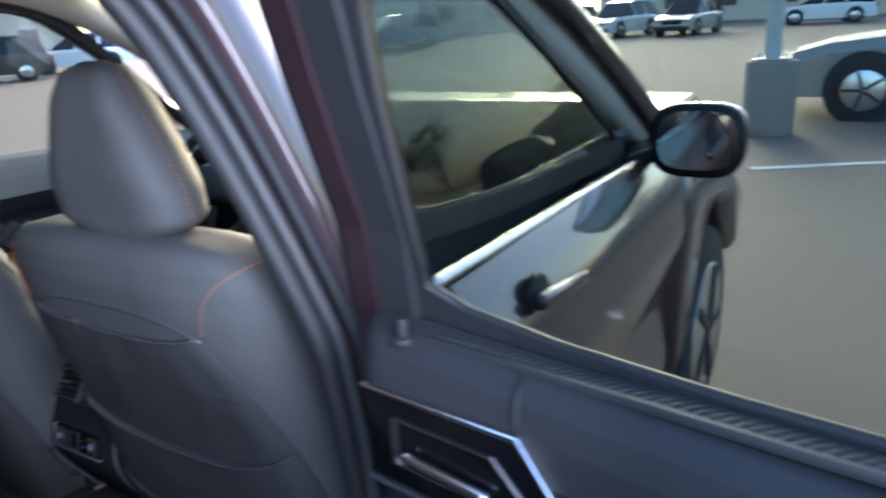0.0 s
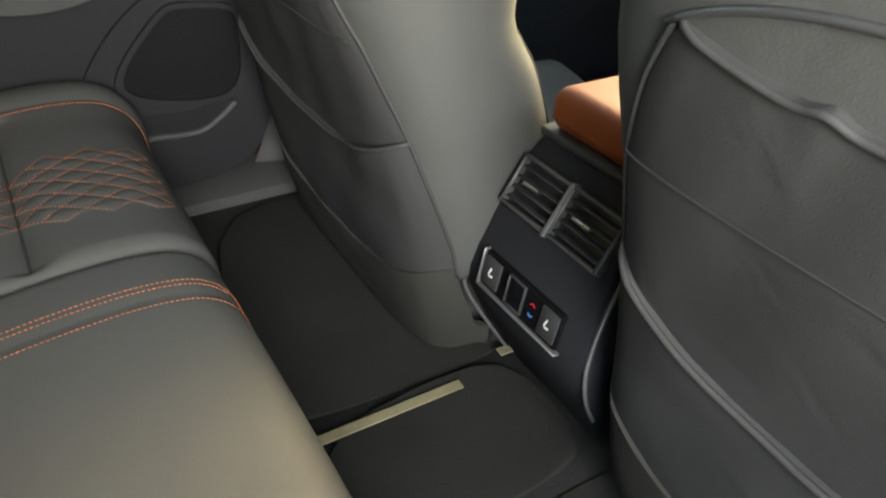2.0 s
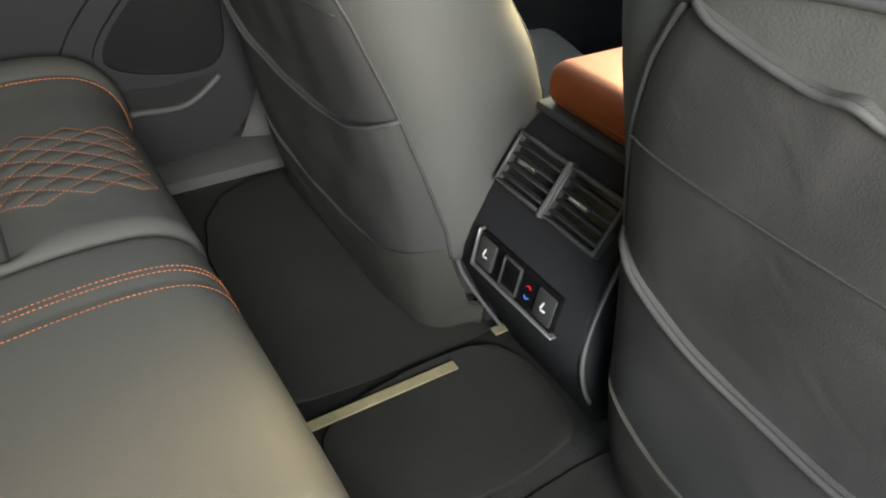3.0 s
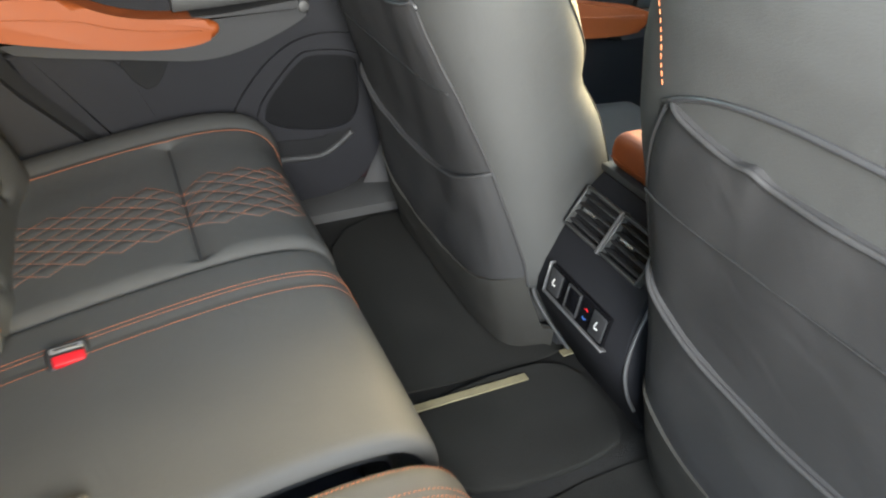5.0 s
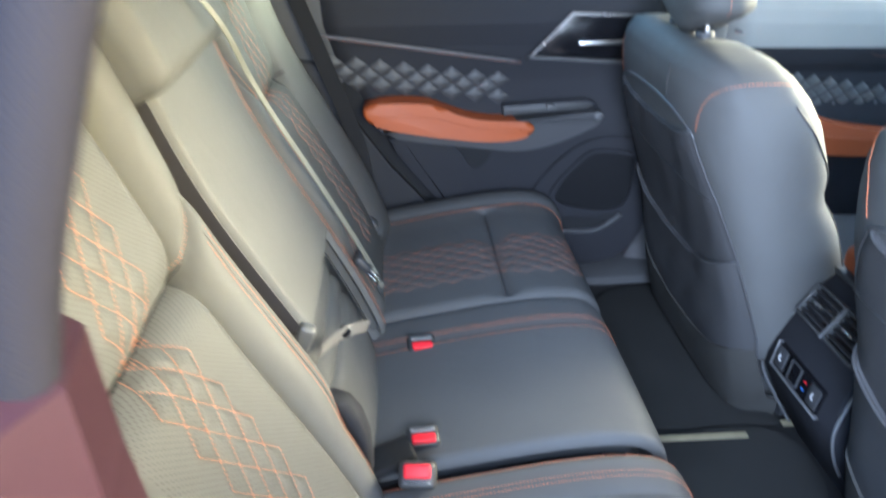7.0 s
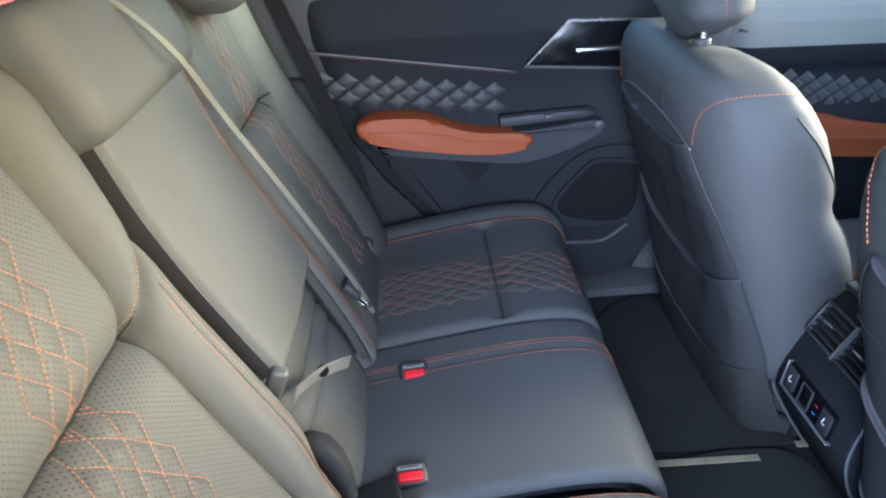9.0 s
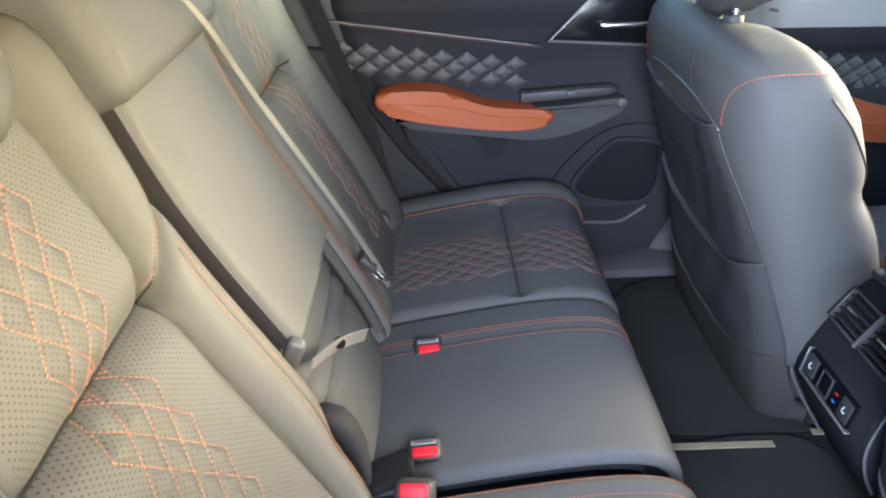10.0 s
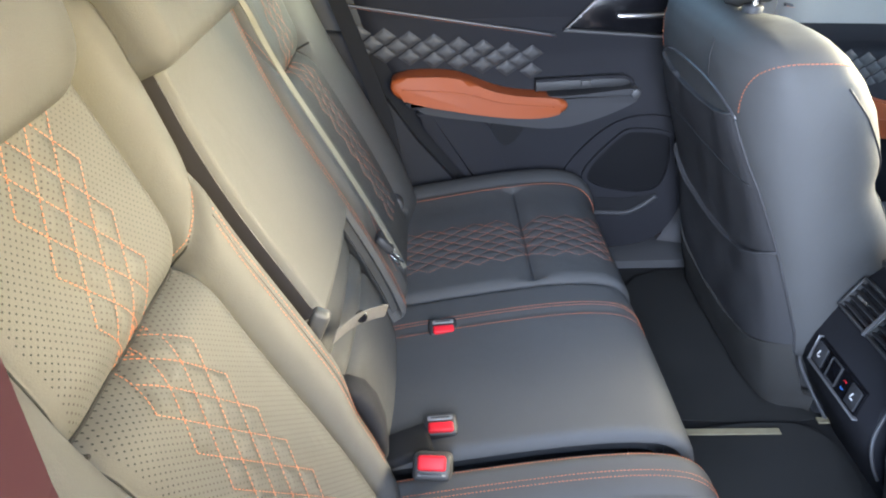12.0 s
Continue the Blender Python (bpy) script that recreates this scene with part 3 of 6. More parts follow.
# backrests
sK = BACK.where_z(1.069)
for side, x0, x1 in ((-1, -0.665, -0.190), (1, 0.176, 0.665)):
    inner, outer = (x1, x0) if side < 0 else (x0, x1)
    i1, o1 = inner + side * 0.077, outer - side * 0.160
    xa, xb = min(i1, o1), max(i1, o1)
    tops = BACK.length - 0.21
    groove_in = soften([(i1 + side * 0.004, 0.12), (i1 + side * 0.010, sK - 0.16), (i1 + side * 0.004, sK - 0.05), (i1, sK), (i1 - side * 0.006, sK + 0.05), (i1 - side * 0.004, sK + 0.11), (i1 + side * 0.012, tops)], 2)
    lobe = soften([(inner - side * 0.004, sK + 0.12), (inner + side * 0.004, sK + 0.085), (inner + side * 0.020, sK + 0.050), (inner + side * 0.052, sK + 0.016), (i1 - side * 0.003, sK - 0.006)], 2)
    folds = [soften([(outer - side * 0.150, sK - b), (outer - side * 0.10, sK - b - 0.014), (outer - side * 0.02, sK - b - 0.016)], 2) for b in ((0.116, 0.138) if side > 0 else ())]
    pad = Pad(BACK, x0, x1, 0.05, BACK.length, -1, (0.026, 0.020) if side > 0 else (0.020, 0.014),
              crease=(("s", sK, 0.008, 0.026, xa - 0.010, xb + 0.010), ("x", o1, 0.007, 0.014, 0.1, BACK.length - 0.2)),
              paths=((groove_in, 0.0055, 0.027), (lobe, 0.0032, 0.015), ([(inner, 0.0), (inner, BACK.where_z(0.80))], 0.018, 0.034)) + tuple((q, 0.004, 0.007) for q in folds),
              quilt=((side * 0.396, sK + 0.011, 0.0313, 0.0468, 2, ((sK - 0.345, sK + 0.015),)), (side * 0.379, sK + 0.0415, 0.0332, 0.0468, 2, ((sK - 0.007, sK + 0.215),))), puff=0.0042,
              bolster=((outer - side * 0.075, 0.065, 0.018 if side < 0 else 0.028), (inner + side * 0.030, 0.050, 0.014)), shift=-0.010)
    rest = pad.build("backrest", LEATHER_P, BED, step=0.003, label="black leather backrest, orange diamond quilting and side bolsters")
    tie(thread("quilt_stitching", pad.quilt_lines(), rest, "orange diamond stitching"))
    # black cords laid in the grooves to darken them like contact shade
    tie(cord("tuck_shade", pad.line(groove_in, 0.0030), 0.0020, BELT_AND_SHADE, rest))
    tie(cord("tuck_shade", pad.line([(i1, sK), (o1 + side * 0.01, sK)], 0.0022), 0.0019, BELT_AND_SHADE, rest))
    tie(cord("tuck_shade", pad.line([(o1, 0.14), (o1, tops - 0.02)], 0.0012), 0.0015, BELT_AND_SHADE, rest))
    tie(cord("strip_seam", pad.line([(inner + side * 0.0395, 0.13), (inner + side * 0.0385, sK - 0.04), (inner + side * 0.036, sK + 0.012)], 0.0), 0.0011, RUBBER, rest))
    ls = [lobe - np.array([side * -0.004, -0.004]), [(inner + side * 0.033, 0.14), (inner + side * 0.032, sK - 0.05), (inner + side * 0.030, sK + 0.022)],
          [(inner + side * 0.046, 0.14), (inner + side * 0.045, sK - 0.07), (inner + side * 0.042, sK + 0.006)]]
    if side > 0:
        ls.append([(outer - side * 0.155, sK - 0.10), (outer - side * 0.11, sK - 0.112), (outer - side * 0.03, sK - 0.114)])
    tie(cord("tuck_shade", pad.line(lobe, 0.0012), 0.0012, BELT_AND_SHADE, rest))
    tie(thread("bolster_stitching", [pad.line(soften(q, 1)) for q in ls], rest, "orange bolster seam"))

# middle back: fold-down armrest panel above a rolled base
sA, sB = BACK.where_z(0.908), BACK.where_z(1.20)
arm = Pad(BACK, -0.124, 0.160, sA, sB + 0.06, -1, 0.011, sag=0.005, shift=0.009, round_s=0.009)
arm.build("armrest", LEATHER, BED, thick=0.07, label="plain black leather fold-down armrest")
def flank(S, D):
    y, z = BACK.at(S)
    ny, nz = BACK.normal(S, -1)
    return 0.1618 + 0 * S, y + ny * (0.002 - D), z + nz * (0.002 - D)


local(sheet("armrest_side", flank, np.linspace(sA + 0.012, sB + 0.04, 30), np.linspace(0, 0.055, 6), 0.002, surface("armrest_shell", (0.011, 0.010, 0.012), 0.45, grain=(800, 0.1)), BED, "dark plastic side of the armrest", flip=True))
side_l = Pad(BACK, -0.152, -0.125, 0.10, sB + 0.07, -1, 0.008, shift=0.004)
side_l.build("side_strip", LEATHER, BED, thick=0.03, label="stitched leather strip beside the armrest")
local(thread("strip_stitching", [side_l.line([(-0.144, 0.12), (-0.144, sB)]), side_l.line([(-0.134, 0.12), (-0.134, sB)])], BED, "orange double seam"))
gap_l = Pad(BACK, -0.198, -0.146, 0.10, sB + 0.10, -1, 0.004, shift=-0.040)
gap_l.build("side_recess", RUBBER, BED, thick=0.01)
side_r = Pad(BACK, 0.146, 0.184, 0.08, sB + 0.10, -1, 0.006, shift=-0.032)
side_r.build("side_recess", PLASTIC, BED)
roll = Pad(BACK, -0.150, 0.148, 0.045, sA - 0.004, -1, 0.03, crease=(("s", sA - 0.112, 0.0035, 0.010, -0.165, 0.16), ("s", sA - 0.072, 0.0035, 0.008, -0.165, 0.16)), sag=0.010, shift=-0.030, round_s=0.014)
roll.build("lower_roll", LEATHER, BED, label="rolled leather base of the middle back")
local(part("back_shell", block((0, -0.985, 0.95), (1.31, 0.05, 0.62), 0.02, turn=(14, 0, 0)), PLASTIC, BED))


# pull strap with its snap
def strap():
    pts = np.array([(0.150, -0.748, 0.876), (0.115, -0.726, 0.876), (0.082, -0.704, 0.863), (0.052, -0.691, 0.845)])
    p = resample(soften(pts, 2), 0.004)
    w = np.array([0.0, 0.0035, 0.010])
    t = np.gradient(p, axis=0)
    n = np.cross(t, w)
    n = 0.0008 * n / np.linalg.norm(n, axis=1)[:, None]
    ring4 = [np.array([q - w - m, q + w - m, q + w + m, q - w + m]) for q, m in zip(p, n)]
    v, f = loft(ring4)
    s = local(link("pull_strap", v, f, surface("grey_strap", (0.075, 0.070, 0.068), 0.7, grain=(1200, 0.4)), BED, "grey webbing release strap", smooth=False))
    k = drum((0, 0, 0), 0.0082, 0.006, "z", 16, 0.0015)
    bmesh.ops.transform(k, matrix=look((0.104, -0.719, 0.873), (0.6, -0.3, 1.2)), verts=k.verts)
    local(part("snap_button", k, PIANO, BED, "round black metal snap"))


strap()
local(part("strap_bracket", block((0.163, -0.772, 0.888), (0.018, 0.022, 0.082), 0.006, 3, (-24, 0, 0)), PLASTIC_HARD, BED, "moulded end piece behind the strap"))
# plastic hinge cover beside the rolled base
secs = []
for yy, zz, w, h in ((-0.757, 0.808, 0.012, 0.006), (-0.744, 0.808, 0.018, 0.011), (-0.727, 0.798, 0.020, 0.013), (-0.713, 0.775, 0.020, 0.013), (-0.704, 0.740, 0.019, 0.013), (-0.701, 0.700, 0.018, 0.012), (-0.702, 0.65, 0.016, 0.011)):
    ang = np.linspace(0, 2 * math.pi, 20, endpoint=False)
    secs.append(np.stack([0.160 + w * np.sign(np.cos(ang)) * abs(np.cos(ang)) ** 0.6, yy + h * np.sin(ang), zz + 0.7 * h * np.sin(ang)], 1))
v, f = loft(secs)
local(link("hinge_cover", v, f, DOOR_VINYL, BED, "black plastic hinge cover"))
local(part("cushion_flap", block((0.150, -0.672, 0.686), (0.058, 0.080, 0.016), 0.006, 3, (14, -8, 10)), BELT_AND_SHADE, BED, "folded black fabric flap beside the buckle"))


# head restraints of the bench
def head_pad(name, c, w, h, d, lean, parent, label, taper=0.9, n=40):
    secs = []
    for t in np.linspace(-1, 1, 26):
        k = (1 - abs(t) ** 3.2) ** (1 / 3.2) if abs(t) < 1 else 0.02
        k = max(k, 0.03)
        ww = w / 2 * (taper + (1 - taper) * (1 - t) / 2) * (0.25 + 0.75 * k) if abs(t) > 0.9 else w / 2 * (taper + (1 - taper) * (1 - t) / 2) * k
        dd = d / 2 * k
        ang = np.linspace(0, 2 * math.pi, n, endpoint=False)
        px = ww * np.sign(np.cos(ang)) * abs(np.cos(ang)) ** 0.55
        py = dd * np.sign(np.sin(ang)) * abs(np.sin(ang)) ** 0.75
        secs.append(np.stack([px, py - t * h / 2 * math.tan(radians(lean)), np.full(n, t * h / 2)], 1) + np.array(c))
    v, f = loft(secs)
    return link(name, v, f, LEATHER, parent, label)


for name, c, w, h, d in (("head_restraint", (0.456, -0.928, 1.358), 0.262, 0.20, 0.12), ("head_restraint", (-0.430, -0.922, 1.330), 0.28, 0.19, 0.12),
                         ):
    local(head_pad(name, c, w, h, d, 20, BED, "black leather head restraint", 0.92))

crown = local(part("centre_head_restraint", block((0.029, -0.936, 1.266), (0.334, 0.124, 0.140), 0.026, 5, (22, 0, 0)), LEATHER, BED, "low wide leather head restraint"))
seam = [(x, -0.930 - 0.004 * abs(x - 0.029) / 0.15, 1.3396) for x in np.linspace(-0.10, 0.155, 30)]
tie(thread("head_restraint_stitching", [np.array(seam)], crown, "orange seam"))

# ---- belts and buckles ----
SLOT = surface("worn_grey_plastic", (0.11, 0.11, 0.115), 0.45, 0.0, grain=(300, 0.03))
def buckle(at, yaw, lean, press=0.0145, group="rear belt buckles"):
    t = thing("seat_belt_buckle", "black seat belt buckle with a red release button", "buckle", at, group)
    m = pose(0, 0, 0, lean, 0, yaw)
    def add(name, bm, mat, label=""):
        bmesh.ops.transform(bm, matrix=m, verts=bm.verts)
        part(name, bm, mat, t, label)
    add("housing", block((0, -0.001, -0.027), (0.048, 0.034, 0.062), 0.007, 3), RUBBER)
    add("release_button", block((0, 0.0130 - press / 2, 0.0030), (0.035, press, 0.012), 0.0035, 3), RED, "red press button")
    add("slot_plate", block((0, -0.0132 + (0.024 - press) / 2, 0.0045), (0.035, 0.021 - press, 0.005), 0.001, 1), SLOT, "grey metal slot")
    add("slot_mouth", block((0, -0.0132 + (0.024 - press) / 2, 0.0067), (0.026, 0.0022, 0.002), 0.0, 1), RUBBER, "dark slot")
    add("stalk", block((0, -0.004, -0.075), (0.034, 0.012, 0.07), 0.004, 2), BELT_AND_SHADE)
    return t


buckle((-0.112, -0.611, 0.690), -84, -26)
buckle((0.121, -0.620, 0.697), -86, -16)
buckle((0.228, -0.632, 0.734), 85, 46, 0.0185)


def webbing(name, pts, width, across, label, material=None, group=""):
    p = resample(soften(pts, 3), 0.01)
    w = np.asarray(across, float)
    w = w / np.linalg.norm(w) * width / 2
    t = np.gradient(p, axis=0)
    n = np.cross(t, w)
    n = 0.0009 * n / np.linalg.norm(n, axis=1)[:, None]
    v, f = loft([np.array([q - w - m, q + w - m, q + w + m, q - w + m]) for q, m in zip(p, n)])
    return tagged(link(name, v, f, material or BELT_AND_SHADE, smooth=False), label, "seat belt", group)


webbing("left_seat_belt", [(-0.69, -0.93, 1.42), (-0.672, -0.862, 1.25), (-0.658, -0.811, 1.112), (-0.656, -0.772, 1.000), (-0.657, -0.758, 0.962), (-0.658, -0.728, 0.868), (-0.655, -0.710, 0.76), (-0.645, -0.702, 0.69)], 0.038, (0.15, 1, -0.05), "black seat belt hanging beside the backrest")
webbing("centre_seat_belt", [(0.06, -1.12, 1.52), (0.03, -0.90, 1.335), (0.005, -0.842, 1.262), (-0.115, -0.838, 1.145), (-0.168, -0.772, 0.985), (-0.204, -0.697, 0.81), (-0.208, -0.675, 0.75)], 0.014, (0.85, -0.35, 0.30), "grey webbing of the middle seat belt over the backrest", surface("grey_webbing", (0.105, 0.102, 0.085), 0.6, grain=(1200, 0.5)))
tongue = thing("belt_tongue", "black belt tongue with two bright metal slots", "belt tongue", (-0.206, -0.695, 0.775))
part("tongue_grip", block((0.002, -0.012, 0.030), (0.034, 0.016, 0.036), 0.006, 2, (39, 0, 0)), PLASTIC, tongue)
for lift in (0.0, 0.0075):
    part("metal_plate", block((0.004, 0.003 + 0.8 * lift, -0.002 + 0.6 * lift), (0.010, 0.0036, 0.028), 0.001, 1, (39, 0, 0)), STEEL, tongue)
anchor = thing("belt_anchor", "round black plastic belt anchor cover", "belt anchor", (-0.50, -0.705, 0.727))
part("cover", drum((0, 0, 0), 0.019, 0.03, "x", 20, 0.005), PLASTIC_HARD, anchor)

# ---- front seats ----
SZ = [0.50, 0.56, 0.64, 0.74, 0.84, 0.94, 1.02, 1.08, 1.12, 1.150, 1.172, 1.182]
SW = [0.250, 0.268, 0.280, 0.284, 0.282, 0.275, 0.276, 0.274, 0.266, 0.250, 0.220, 0.150]
SY = [0.035, 0.020, 0.000, -0.020, -0.048, -0.085, -0.113, -0.128, -0.135, -0.133, -0.122, -0.100]
SD = [0.13, 0.16, 0.19, 0.20, 0.20, 0.20, 0.195, 0.185, 0.165, 0.135, 0.095, 0.045]


def seat_at(z):
    return tuple(float(np.interp(z, SZ, q)) for q in (SW, SY, SD))


def seat_y(x, z, off=0.0):
    """The rear skin of a front seat's back at x from its middle line and height z."""
    w, y, d = seat_at(z)
    k = max(0.0, 1 - min(1.0, abs(x) / w) ** boxy(z)) ** (1 / 2.5)
    return y + d * 0.5 - (d * 0.5) * k - off


def boxy(z):
    """How square the seat back's section is: flat behind, round over the shoulders."""
    return float(np.interp(z, [0.98, 1.13], [6.5, 3.3]))


def seam_x(z):
    """Half width of the seat's rear panel, out to the side seam."""
    return np.interp(z, [0.50, 0.60, 0.70, 0.78, 0.87, 0.95, 1.01, 1.05, 1.085], [0.262, 0.268, 0.268, 0.259, 0.246, 0.230, 0.207, 0.186, 0.140])


def front_seat(x, dy, dz, label, shift=0.0, lift=0.0):
    t = thing("front_seat", label, "seat", (x, dy, 0.44 + dz), "front seats")
    up = lambda ob: setattr(ob, "matrix_parent_inverse", Matrix.Translation((0, 0, -0.44))) or ob
    n = 96
    zz = np.r_[0.640, 0.645, 0.655, np.linspace(0.68, 1.08, 22), np.linspace(1.095, 1.182, 14)]
    def skin(ang, z):
        w, y, d = seat_at(z)
        tuck = np.interp(z, [0.64, 0.645, 0.655, 0.68], [0.93, 0.965, 0.985, 1.0])
        w, d = w * tuck, d * tuck
        c, s = np.cos(ang), np.sin(ang)
        half = d * 0.5
        rear = s < 0
        px = w * np.sign(c) * np.where(rear, abs(c) ** (2 / boxy(z)), abs(c) ** 0.40)
        py = np.where(rear, -half * abs(s) ** 0.8, half * 0.95 * abs(s) ** 0.6)
        # front face hollow between two bolsters, with a waist under the shoulder
        hollow = 0.055 * np.exp(-(px / (0.55 * w)) ** 4)
        waist = 0.016 * math.exp(-((z - 0.955) / 0.035) ** 2) * (abs(px) > 0.6 * w)
        py = np.where(rear, py, py - hollow - waist + 0.03)
        return np.stack([px, y + half + py, np.full(len(ang), z)], 1)
    secs = [skin(np.linspace(0, 2 * math.pi, n, endpoint=False), z) for z in zz]
    v, f = loft(secs)
    up(link("backrest", v, f, LEATHER, t, "black leather seat back"))
    # map pockets: two raised panels with rolled hems, out to the side seams
    def panel(name, zt, zb, off, mat, dip, wide, hem=0.0055, pleat=0.0):
        us = np.linspace(-1, 1, 64)
        vs = np.linspace(0, 1, 26)
        def P(U, V):
            notch = pleat * np.exp(-((U + 0.45) / 0.05) ** 2)
            zz2 = zb + (zt - dip * (1 - abs(U) ** 2.4) + notch - zb) * V
            X = U * wide * seam_x(zz2)
            puff = off * np.clip((1 - abs(U)) / 0.12, 0, 1) ** 0.5 + 0.5 * notch * V ** 9
            puff = puff + (0.0010 * np.sin(8 * U + 3 * V + 11 * x) * np.sin(6 * V - 2 * U) + 0.0006 * np.sin(15 * U - 9 * V)) * np.clip((1 - abs(U)) / 0.2, 0, 1)
            y = np.vectorize(seat_y)(X, zz2) - puff
            return X, y, zz2
        ob = up(sheet(name, P, us, vs, 0.007, mat, t))
        if hem:
            edge = np.array([P(np.array([a]), np.array([1.0])) for a in us]).reshape(-1, 3)
            up(cord("pocket_hem", edge + np.array([0, -0.0005, -0.001]), hem, FABRIC, t, "rolled pocket hem"))
        return ob
    panel("pocket", 1.056, 0.62, 0.006, FABRIC, 0.020, 1.0, 0.0025, 0.0045)
    panel("lower_pocket", 0.846, 0.56, 0.013, FABRIC, 0.060, 1.0, 0.0030)
    panel("kick_panel", 0.672, 0.512, 0.017, KICK, 0.066, 1.0, 0.0)
    up(cord("pocket_seam", [(a, seat_y(a, 0.952, 0.0070), 0.952) for a in np.linspace(-0.222, 0.222, 40)], 0.0011, RUBBER, t))
    top = [(a, seat_y(a, z, 0.001), z) for a, z in zip(np.linspace(-0.190, 0.190, 40), 1.084 - 0.034 * abs(np.linspace(-1, 1, 40)) ** 3.2)]
    up(cord("yoke_piping", top, 0.0026, PIPING, t))
    up(cord("yoke_seam", [(0.088 + 0.10 * (z - 1.084), seat_y(0.088, z, 0.0006), z) for z in np.linspace(1.084, 1.150, 14)], 0.0012, RUBBER, t))
    for sgn in (-1, 1):
        p = [(sgn * seam_x(z), seat_y(seam_x(z), z, 0.001), z) for z in np.linspace(1.052, 0.655, 46)]
        up(cord("side_piping", np.array(p), 0.0022, FABRIC, t))
        # yoke seam over the flank, and the dart that parts the bolster
        def run(pts, out):
            q = resample(soften(pts, 3), 1.2)
            p = []
            for deg, z in q:
                a = radians(deg) if sgn > 0 else radians(180 - deg)
                e = skin(np.array([a]), z)[0]
                p.append(e + out * np.array([math.cos(a), 0.6 * math.sin(a), 0.15]))
            return np.array(p)
        up(thread("yoke_stitching", [run([(-64, 1.062), (-60, 1.082), (-53, 1.106), (-41, 1.130), (-22, 1.147), (5, 1.153), (35, 1.142)], 0.0012)], t, "orange yoke seam", 0.0007, 0.0045, 0.002))
        up(cord("dart_seam", run([(8, 1.120), (22, 1.06), (40, 0.99), (52, 0.955)], 0.0004), 0.0016, RUBBER, t))
        if sgn * x < 0:
            up(cord("flank_seam", run([(45, 0.945), (38, 0.88), (30, 0.78), (25, 0.66)], 0.0004), 0.0016, RUBBER, t))
        # head restraint posts and guides
        up(part("post", drum((shift + sgn * 0.062, -0.066, 1.190), 0.007, 0.080, "z", 14), STEEL, t, "bright steel post"))
        up(part("post_guide", drum((shift + sgn * 0.062, -0.068, 1.184), 0.016, 0.018, "z", 18, 0.004), PLASTIC, t, "black post guide"))
    # head restraint: wide below, narrow above, hollowed rear face with a lower point
    secs = []
    zs = np.linspace(1.170, 1.415, 30)
    for z in zs:
        q = (z - 1.170) / 0.245
        w = np.interp(q, [0, 0.04, 0.12, 0.3, 0.6, 0.85, 0.95, 1.0], [0.055, 0.095, 0.126, 0.127, 0.097, 0.066, 0.050, 0.022])
        d = np.interp(q, [0, 0.04, 0.12, 0.4, 0.8, 0.95, 1.0], [0.030, 0.050, 0.064, 0.066, 0.052, 0.034, 0.010])
        ang = np.linspace(0, 2 * math.pi, 48, endpoint=False)
        c, s = np.cos(ang), np.sin(ang)
        px = w * np.sign(c) * np.where(s < 0, abs(c) ** 0.42, abs(c) ** 0.6) * (1 - 0.20 * np.clip(s, 0, 1))
        py = d * np.sign(s) * np.where(s < 0, abs(s) ** 0.62 - 0.10 * np.exp(-(px / (0.55 * w)) ** 2) * (abs(s) > 0.3), abs(s) ** 0.8)
        drop = -0.030 * np.exp(-(px / 0.05) ** 2) * np.exp(-(q / 0.18) ** 2) * (s < 0.2)
        secs.append(np.stack([px + shift, py - 0.045 - 0.028 * q, z + drop + lift], 1))
    v, f = loft(secs)
    up(link("head_restraint", v, f, LEATHER, t, "black leather head restraint"))
    for sgn in (-1, 1):
        p = []
        for z in np.linspace(1.19, 1.40, 24):
            q = (z - 1.170) / 0.245
            w = np.interp(q, [0, 0.04, 0.12, 0.3, 0.6, 0.85, 0.95, 1.0], [0.055, 0.095, 0.126, 0.127, 0.097, 0.066, 0.050, 0.022])
            d = np.interp(q, [0, 0.04, 0.12, 0.4, 0.8, 0.95, 1.0], [0.030, 0.050, 0.064, 0.066, 0.052, 0.034, 0.010])
            p.append((shift + sgn * (w * 0.998 + 0.0004), -0.0450 - 0.18 * d - 0.028 * q, z + lift))
        up(thread("head_restraint_stitching", [np.array(p)], t, "orange seam", 0.0005, 0.005, 0.002))
    # seat cushion and its base
    secs = []
    for yy, w, zt, zb in ((0.06, 0.20, 0.66, 0.52), (0.10, 0.235, 0.69, 0.50), (0.25, 0.25, 0.70, 0.48), (0.45, 0.25, 0.715, 0.48), (0.56, 0.245, 0.71, 0.49), (0.60, 0.23, 0.68, 0.52)):
        ang = np.linspace(0, 2 * math.pi, 40, endpoint=False)
        c, s = np.cos(ang), np.sin(ang)
        px = w * np.sign(c) * abs(c) ** 0.5
        pz = (zt + zb) / 2 + (zt - zb) / 2 * np.sign(s) * abs(s) ** 0.5
        pz = pz - np.where(s > 0, 0.03 * np.exp(-(px / (0.6 * w)) ** 4), 0)
        secs.append(np.stack([px, np.full(40, yy), pz], 1))
    v, f = loft(secs)
    up(link("seat_cushion", v, f, LEATHER, t, "black leather seat cushion"))
    up(part("seat_base", block((0, 0.30, 0.475), (0.40, 0.46, 0.07), 0.02), PLASTIC, t))
    for sgn in (-1, 1):
        up(part("seat_rail", block((sgn * 0.17, 0.32, 0.452), (0.04, 0.46, 0.024), 0.004), PLASTIC_HARD, t))
        up(part("side_shield", block((sgn * 0.235, 0.33, 0.53), (0.03, 0.42, 0.09), 0.012), PLASTIC, t))
    return t


front_seat(0.397, 0.0, 0.0, "black leather front seat with piped map pockets and orange stitching", 0.022)
